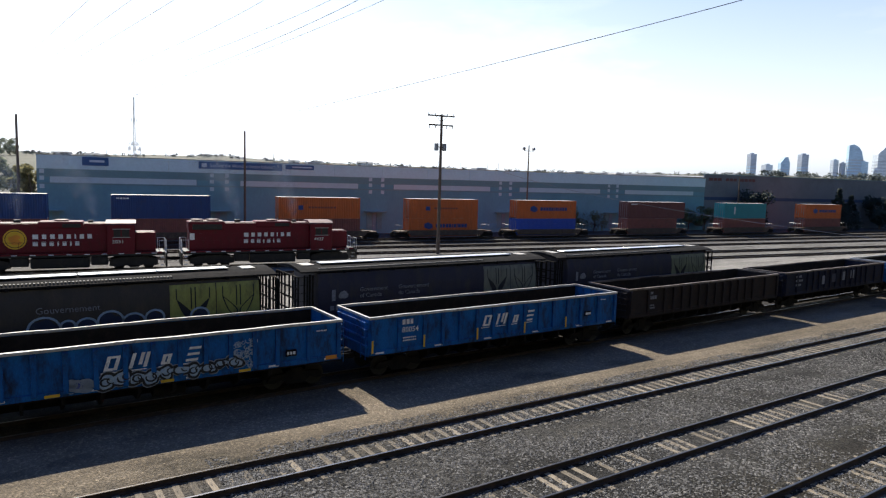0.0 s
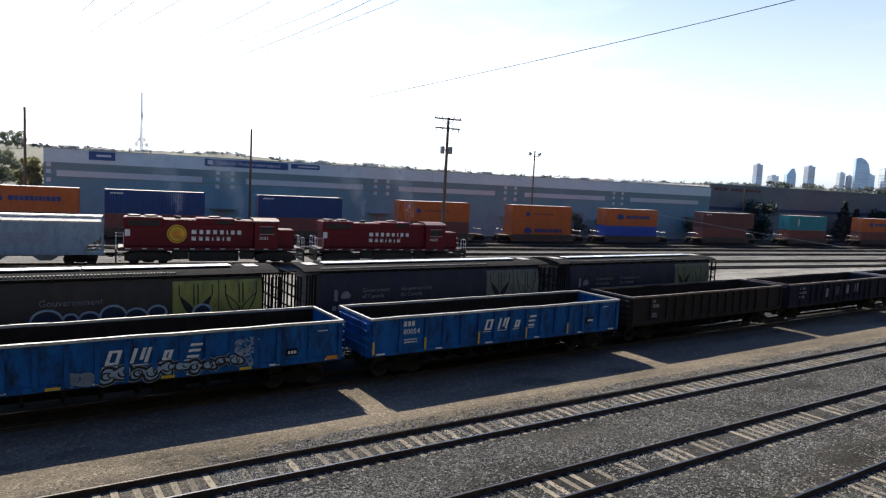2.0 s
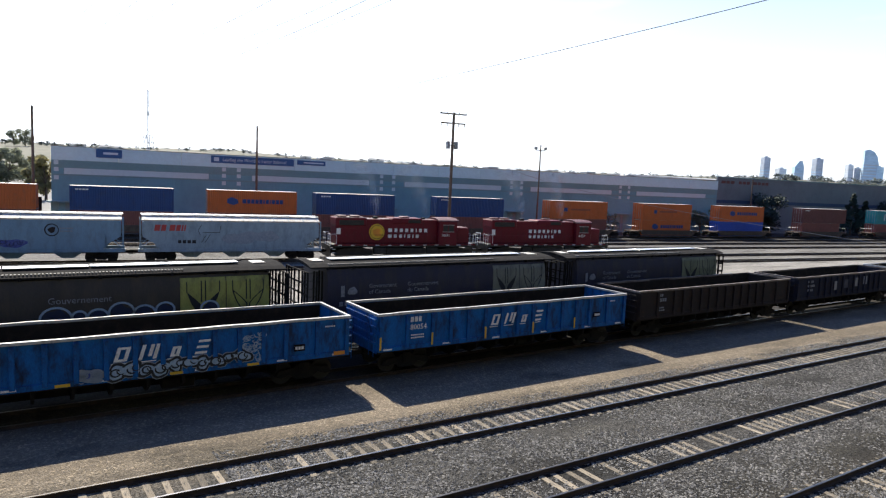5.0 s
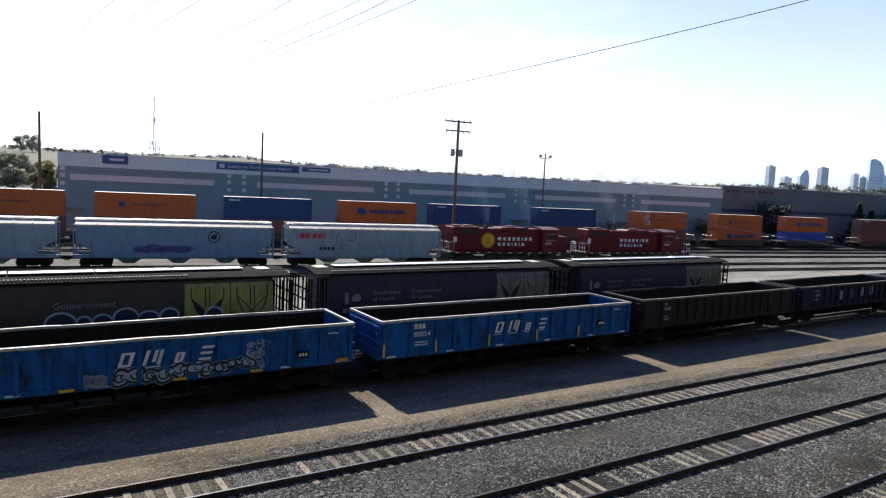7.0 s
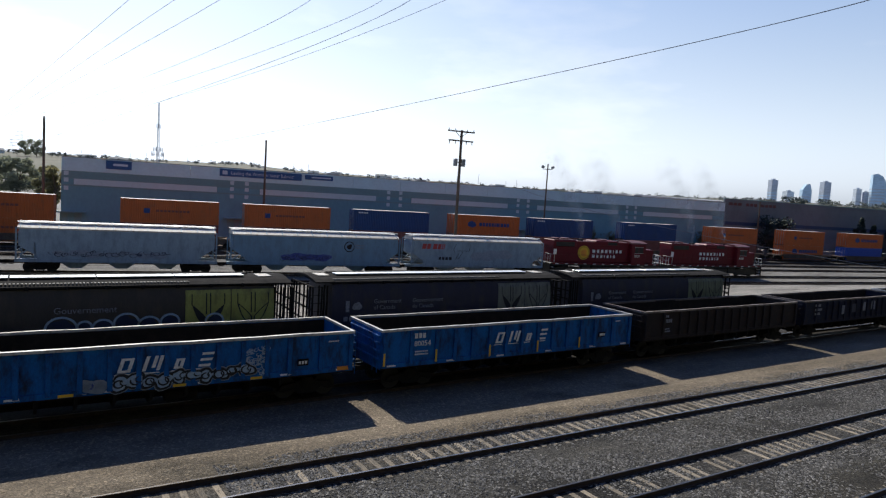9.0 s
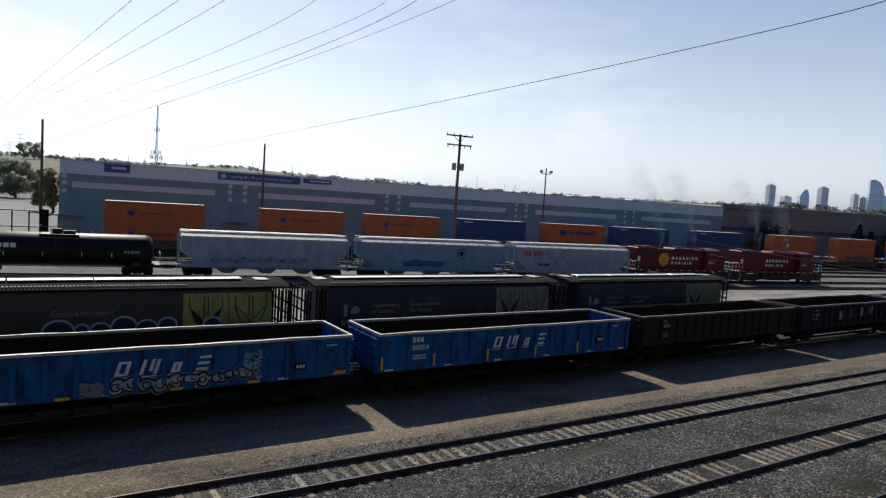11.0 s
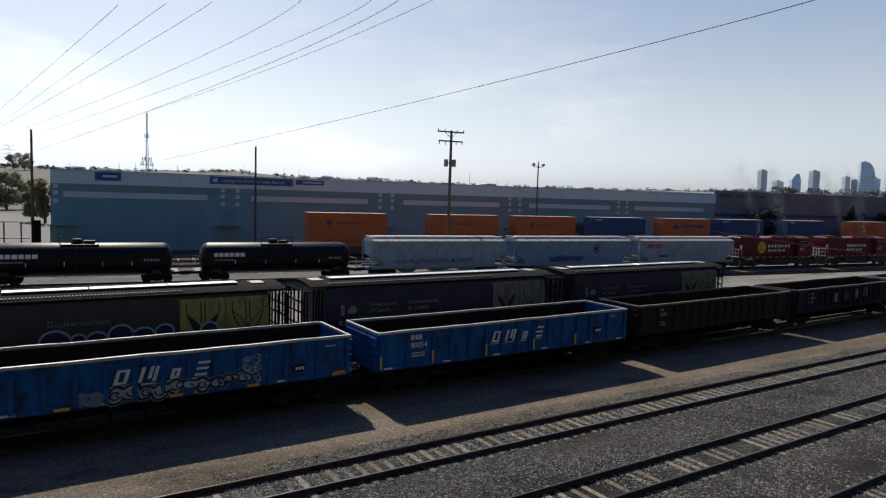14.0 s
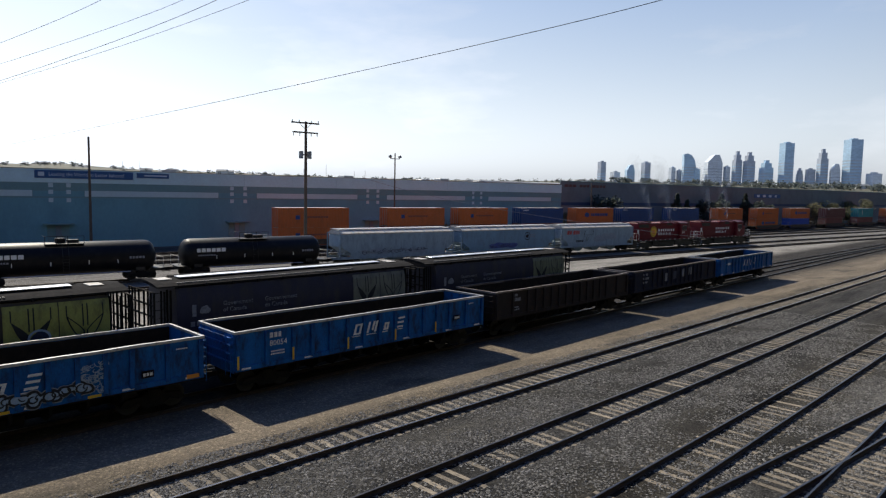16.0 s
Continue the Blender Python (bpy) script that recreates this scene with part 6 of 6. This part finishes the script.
def tower(az0, az1, el, kind, d=1900.0, top="flat"):
    a = radians((az0 + az1) / 2)
    w = d * (radians(az1 - az0))
    h = EYE[2] + d * math.tan(radians(el))
    turn = {"curve": 12, "slope": 18, "step": 30, "flat": 34}[top]
    w /= math.cos(radians(turn)) + math.sin(radians(turn)) * (0.8 if top == "curve" else 1)
    t = thing("office_tower", pose(d * math.sin(a), d * math.cos(a), GZ, 0, 0, -math.degrees(a) + turn), {"b": "distant blue glass office tower", "g": "distant pale office tower", "s": "distant grey-brown office tower"}[kind], "building", "distant downtown towers")
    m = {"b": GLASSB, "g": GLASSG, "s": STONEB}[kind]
    bm = bmesh.new()
    k = w / 2
    if top == "curve":
        prism_y(bm, [(-k, 0), (k, 0), (k, h * 0.72), (k * 0.75, h * 0.86), (k * 0.3, h * 0.95), (-k * 0.4, h), (-k, h * 0.98)], -k * 0.8, k * 0.8)
    elif top == "step":
        box(bm, -k, k, -k, k, 0, h * 0.82)
        box(bm, -k * 0.75, k * 0.75, -k * 0.75, k * 0.75, h * 0.82, h * 0.93)
        box(bm, -k * 0.4, k * 0.4, -k * 0.4, k * 0.4, h * 0.93, h)
    elif top == "slope":
        prism_y(bm, [(-k, 0), (k, 0), (k, h * 0.82), (k * 0.55, h), (-k * 0.1, h), (-k, h * 0.84)], -k, k)
    else:
        box(bm, -k, k, -k, k, 0, h)
        box(bm, -k * 0.5, k * 0.4, -k * 0.5, k * 0.4, h, h + 3)
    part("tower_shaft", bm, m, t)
    fl = bmesh.new()
    n = int(h * 0.8 / 7)
    for i in range(3, n):
        z = h * 0.8 * i / n
        e = k * (0.8 if top == "curve" else 1)
        if z < h * 0.7:
            box(fl, -k - 0.3, k + 0.3, -e - 0.4, -e - 0.05, z, z + 2.4)
            box(fl, -k - 0.4, -k - 0.05, -e, e, z, z + 2.4)
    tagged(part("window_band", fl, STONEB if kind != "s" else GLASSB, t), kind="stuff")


for az0, az1, el, kind, top in ((57.85, 58.54, 2.72, "s", "flat"), (60.05, 60.86, 2.5, "b", "slope"), (61.34, 62.09, 2.7, "s", "flat"), (63.5, 64.05, 2.3, "g", "flat"), (64.1, 64.5, 2.1, "s", "flat"),
                                (64.5, 65.56, 3.43, "b", "curve"), (66.12, 67.53, 3.3, "g", "slope"), (68.21, 68.94, 3.6, "s", "step"), (68.99, 69.87, 3.51, "s", "step"), (70.14, 71.16, 2.89, "b", "step"),
                                (71.48, 72.51, 4.17, "b", "flat"), (72.7, 73.2, 2.3, "s", "step"), (73.3, 74.0, 2.2, "s", "flat"), (74.03, 74.8, 3.71, "s", "step"), (74.9, 75.6, 2.6, "g", "slope"),
                                (75.69, 76.92, 4.34, "b", "flat"), (77.2, 78.2, 1.9, "g", "flat"), (79, 80, 2.4, "s", "flat"), (58.9, 59.7, 1.9, "g", "flat"), (67.6, 68.1, 2.4, "g", "flat"), (65.2, 65.9, 2.2, "b", "flat")):
    tower(az0, az1, el, kind, top=top)


def mast():
    d = 420
    a = radians(8.7)
    t = thing("radio_mast", pose(d * math.sin(a), d * math.cos(a), 6), "thin lattice radio mast with antennas", "mast")
    h = EYE[2] + d * math.tan(radians(5.79)) - 6
    bm = bmesh.new()
    for x, y in ((-0.9, -0.9), (0.9, -0.9), (0, 0.9)):
        rod(bm, (x, y, 0), (x * 0.35, y * 0.35, h), 0.17, 0.12, 5)
    n = 22
    for i in range(n):
        k0, k1 = 1 - 0.65 * i / n, 1 - 0.65 * (i + 1) / n
        z0, z1 = h * i / n, h * (i + 1) / n
        rod(bm, (-0.9 * k0, -0.9 * k0, z0), (0.9 * k1, -0.9 * k1, z1), 0.1, n=4)
        rod(bm, (0.9 * k0, -0.9 * k0, z0), (-0.9 * k1, -0.9 * k1, z1), 0.1, n=4)
    part("lattice", bm, MAST, t)
    for z, r, k in ((h * 0.33, 3.2, 8), (h * 0.39, 2.4, 6), (h * 0.68, 1.2, 4)):
        for i in range(k):
            b = i * 6.283 / k
            an = rod(bmesh.new(), (math.cos(b) * r, math.sin(b) * r, z), (math.cos(b) * r, math.sin(b) * r, z + 2.4), 0.2, n=5)
            rod(an, (0, 0, z + 0.8), (math.cos(b) * r, math.sin(b) * r, z + 0.8), 0.08, n=4)
            part("antenna", an, MAST, t)


mast()


def pylon(az, el, d):
    """A lattice power pylon with three pairs of arms."""
    a = radians(az)
    h = EYE[2] + d * math.tan(radians(el)) - 22
    t = thing("power_pylon", pose(d * math.sin(a), d * math.cos(a), 22, 0, 0, -az), "grey lattice power pylon behind the ridge", "pylon", "power pylons")
    bm = bmesh.new()
    for x, y in ((-1, -1), (1, -1), (1, 1), (-1, 1)):
        rod(bm, (x * 3.2, y * 3.2, 0), (x * 0.8, y * 0.8, h), 0.2, 0.12, 4)
    for i in range(9):
        k0, k1 = 3.2 - 2.4 * i / 9, 3.2 - 2.4 * (i + 1) / 9
        rod(bm, (-k0, -k0, h * i / 9), (k1, -k1, h * (i + 1) / 9), 0.09, n=4)
        rod(bm, (k0, -k0, h * i / 9), (-k1, -k1, h * (i + 1) / 9), 0.09, n=4)
    part("lattice", bm, MAST, t)
    for z, half in ((0.98, 6.0), (0.84, 9.0), (0.70, 7.0)):
        arm = rod(bmesh.new(), (-half, 0, h * z), (half, 0, h * z), 0.2, n=5)
        rod(arm, (-half, 0, h * z), (0, 0, h * z + 2), 0.1, n=4)
        rod(arm, (half, 0, h * z), (0, 0, h * z + 2), 0.1, n=4)
        part("crossarm", arm, MAST, t)


pylon(-0.39, 2.71, 1100)
pylon(-1.0, 2.1, 1300)

# ---- loose ballast stones ----


def ballast():
    rnd = np.random.default_rng(4)
    oct_v = np.array([(1, 0, 0), (-1, 0, 0), (0, 1, 0), (0, -1, 0), (0, 0, 1), (0, 0, -1)], float)
    oct_f = np.array([(0, 2, 4), (2, 1, 4), (1, 3, 4), (3, 0, 4), (2, 0, 5), (1, 2, 5), (3, 1, 5), (0, 3, 5)])
    n = 190000
    x = 5 + 50 * rnd.random(n) ** 1.3
    y = 4 + 16.6 * rnd.random(n)
    drift = np.sin(x * 0.9 + 2.1 * np.sin(y * 0.8)) + np.sin(y * 1.7 + 1.3 * np.sin(x * 0.45)) + 0.8 * np.sin(x * 2.3 + y * 1.1)
    keep = (y < 0.9 * x + 22) & (rnd.random(n) < 0.62 + 0.3 * drift)
    x, y = x[keep], y[keep]
    n = len(x)
    s = rnd.uniform(0.018, 0.06, n)
    jit = rnd.uniform(0.6, 1.3, (n, 6, 1))
    a = rnd.uniform(0, 6.28, n)
    v = oct_v[None] * jit * s[:, None, None]
    c, d = np.cos(a)[:, None], np.sin(a)[:, None]
    vx, vy = v[:, :, 0] * c - v[:, :, 1] * d, v[:, :, 0] * d + v[:, :, 1] * c
    out = np.stack([vx + x[:, None], vy + y[:, None], v[:, :, 2] * 0.5 + GZ + s[:, None] * 0.2], -1).reshape(-1, 3)
    fac = (oct_f[None] + (np.arange(n) * 6)[:, None, None]).reshape(-1, 3)
    me = bpy.data.meshes.new("ballast_stones")
    me.from_pydata(out.tolist(), [], fac.tolist())
    me.materials.append(STONE)
    tagged(new("ballast_stones", me), "loose grey ballast stones between the rails", "gravel", kind="stuff")


ballast()


# ---- unseen dark slope, added behind the viewpoint to cut the sky light ----


def sky_blocker():
    bm = bmesh.new()
    rows = []
    for i in range(41):
        x = -320 + 20 * i
        rows.append([bm.verts.new((x, y + 3 * noise.noise((x * 0.02, y, 0)), z)) for y, z in ((-6, GZ - 0.3), (-20, 26), (-34, 52), (-60, 68), (-160, 74))])
    for p, q in zip(rows, rows[1:]):
        for i in range(4):
            bm.faces.new((p[i], p[i + 1], q[i + 1], q[i]))
    tagged(new("wooded_slope", mesh_of(bm, mat("sky_blocking_dark", (0.04, 0.045, 0.03), 0.95, scale=0.1, fine=1.5, vary=0.4), "wooded_slope", True)), "unseen dark slope added behind the viewpoint to block sky light", "slope", kind="structure")


sky_blocker()

# ---- exhaust smoke ----


def smoke_material(name, dense):
    """Thin veils of smoke, densest in their middle and ragged outwards."""
    m = bpy.data.materials.new(name)
    m.use_nodes = True
    n, l = m.node_tree.nodes, m.node_tree.links
    b = n["Principled BSDF"]
    b.inputs["Base Color"].default_value = (0.60, 0.67, 0.74, 1)
    b.inputs["Roughness"].default_value = 1
    b.inputs["Specular IOR Level"].default_value = 0
    co, nz, size = n.new("ShaderNodeTexCoord"), n.new("ShaderNodeTexNoise"), n.new("ShaderNodeVectorMath")
    size.operation = "LENGTH"
    nz.inputs["Scale"].default_value, nz.inputs["Detail"].default_value = 1.6, 4
    l.new(co.outputs["Object"], nz.inputs[0])
    l.new(co.outputs["Object"], size.inputs[0])
    fall = n.new("ShaderNodeMapRange")
    fall.interpolation_type = "SMOOTHSTEP"
    fall.inputs[1].default_value, fall.inputs[2].default_value, fall.inputs[3].default_value, fall.inputs[4].default_value = 0.05, 0.95, dense, 0.0
    l.new(size.outputs["Value"], fall.inputs[0])
    r = n.new("ShaderNodeMapRange")
    r.inputs[1].default_value, r.inputs[2].default_value = 0.32, 0.7
    l.new(nz.outputs[0], r.inputs[0])
    both = n.new("ShaderNodeMath")
    both.operation = "MULTIPLY"
    l.new(fall.outputs[0], both.inputs[0])
    l.new(r.outputs[0], both.inputs[1])
    l.new(both.outputs[0], b.inputs["Alpha"])
    return m


SMOKE = smoke_material("thin_blue_smoke", 0.46)
SMOKE_THIN = smoke_material("drifting_thin_smoke", 0.2)


def smoke_veil(seed, paint):
    """A bulging ragged sheet of smoke, one metre in radius."""
    bm = bmesh.new()
    rings = [[bm.verts.new((0, -0.3, 0))]]
    for k in range(1, 8):
        rr = k / 7
        ring = []
        for i in range(20):
            a = 2 * math.pi * i / 20
            x, z = rr * math.cos(a), rr * math.sin(a)
            ring.append(bm.verts.new((x, -0.3 + 0.5 * rr * rr + 0.22 * noise.noise((x * 1.6 + seed * 7, z * 1.6, seed)), z)))
        rings.append(ring)
    for i in range(20):
        bm.faces.new((rings[0][0], rings[1][i], rings[1][(i + 1) % 20]))
        for p, q in zip(rings[1:], rings[2:]):
            bm.faces.new((p[i], q[i], q[(i + 1) % 20], p[(i + 1) % 20]))
    return mesh_of(bm, paint, "smoke_puff", True)


VEILS = [smoke_veil(k, SMOKE) for k in range(5)] + [smoke_veil(k, SMOKE_THIN) for k in range(5)]


def exhaust_smoke(off, seed):
    rnd = random.Random(seed)
    t = thing("exhaust_smoke", Matrix.Identity(4), "thin bluish exhaust smoke rising from a locomotive", "smoke", "engine smoke")
    for i in range(8):
        k = i / 7
        wide, tall = 0.45 + 2.9 * k * rnd.uniform(0.8, 1.1), 1.1 + 1.5 * k
        at = (-4.6 * k ** 1.6 + rnd.uniform(-0.5, 0.5) * k, rnd.uniform(-0.5, 0.5) * k, 0.7 + 8.2 * k ** 1.1)
        puff = part("smoke_puff", VEILS[(i + seed) % 5 + (5 if i > 4 else 0)], SMOKE, t, at=Matrix.LocRotScale(at, Euler((rnd.uniform(-0.2, 0.2), rnd.uniform(-0.5, 0.5), rnd.uniform(-0.3, 0.3))), (wide, 0.8, tall)))
        puff.visible_shadow = False
    MOVERS.append((t, off, 65.8, 4.55, TRAIN_S))


for off, seed in ((5.4, 1), (10.9, 2), (-12.3, 3), (-6.8, 4)):
    exhaust_smoke(off, seed)


def motions():
    for ob, off, d, z, path in MOVERS:
        walk(ob, [(t, far(s + off, d, z)) for t, s in path])


motions()
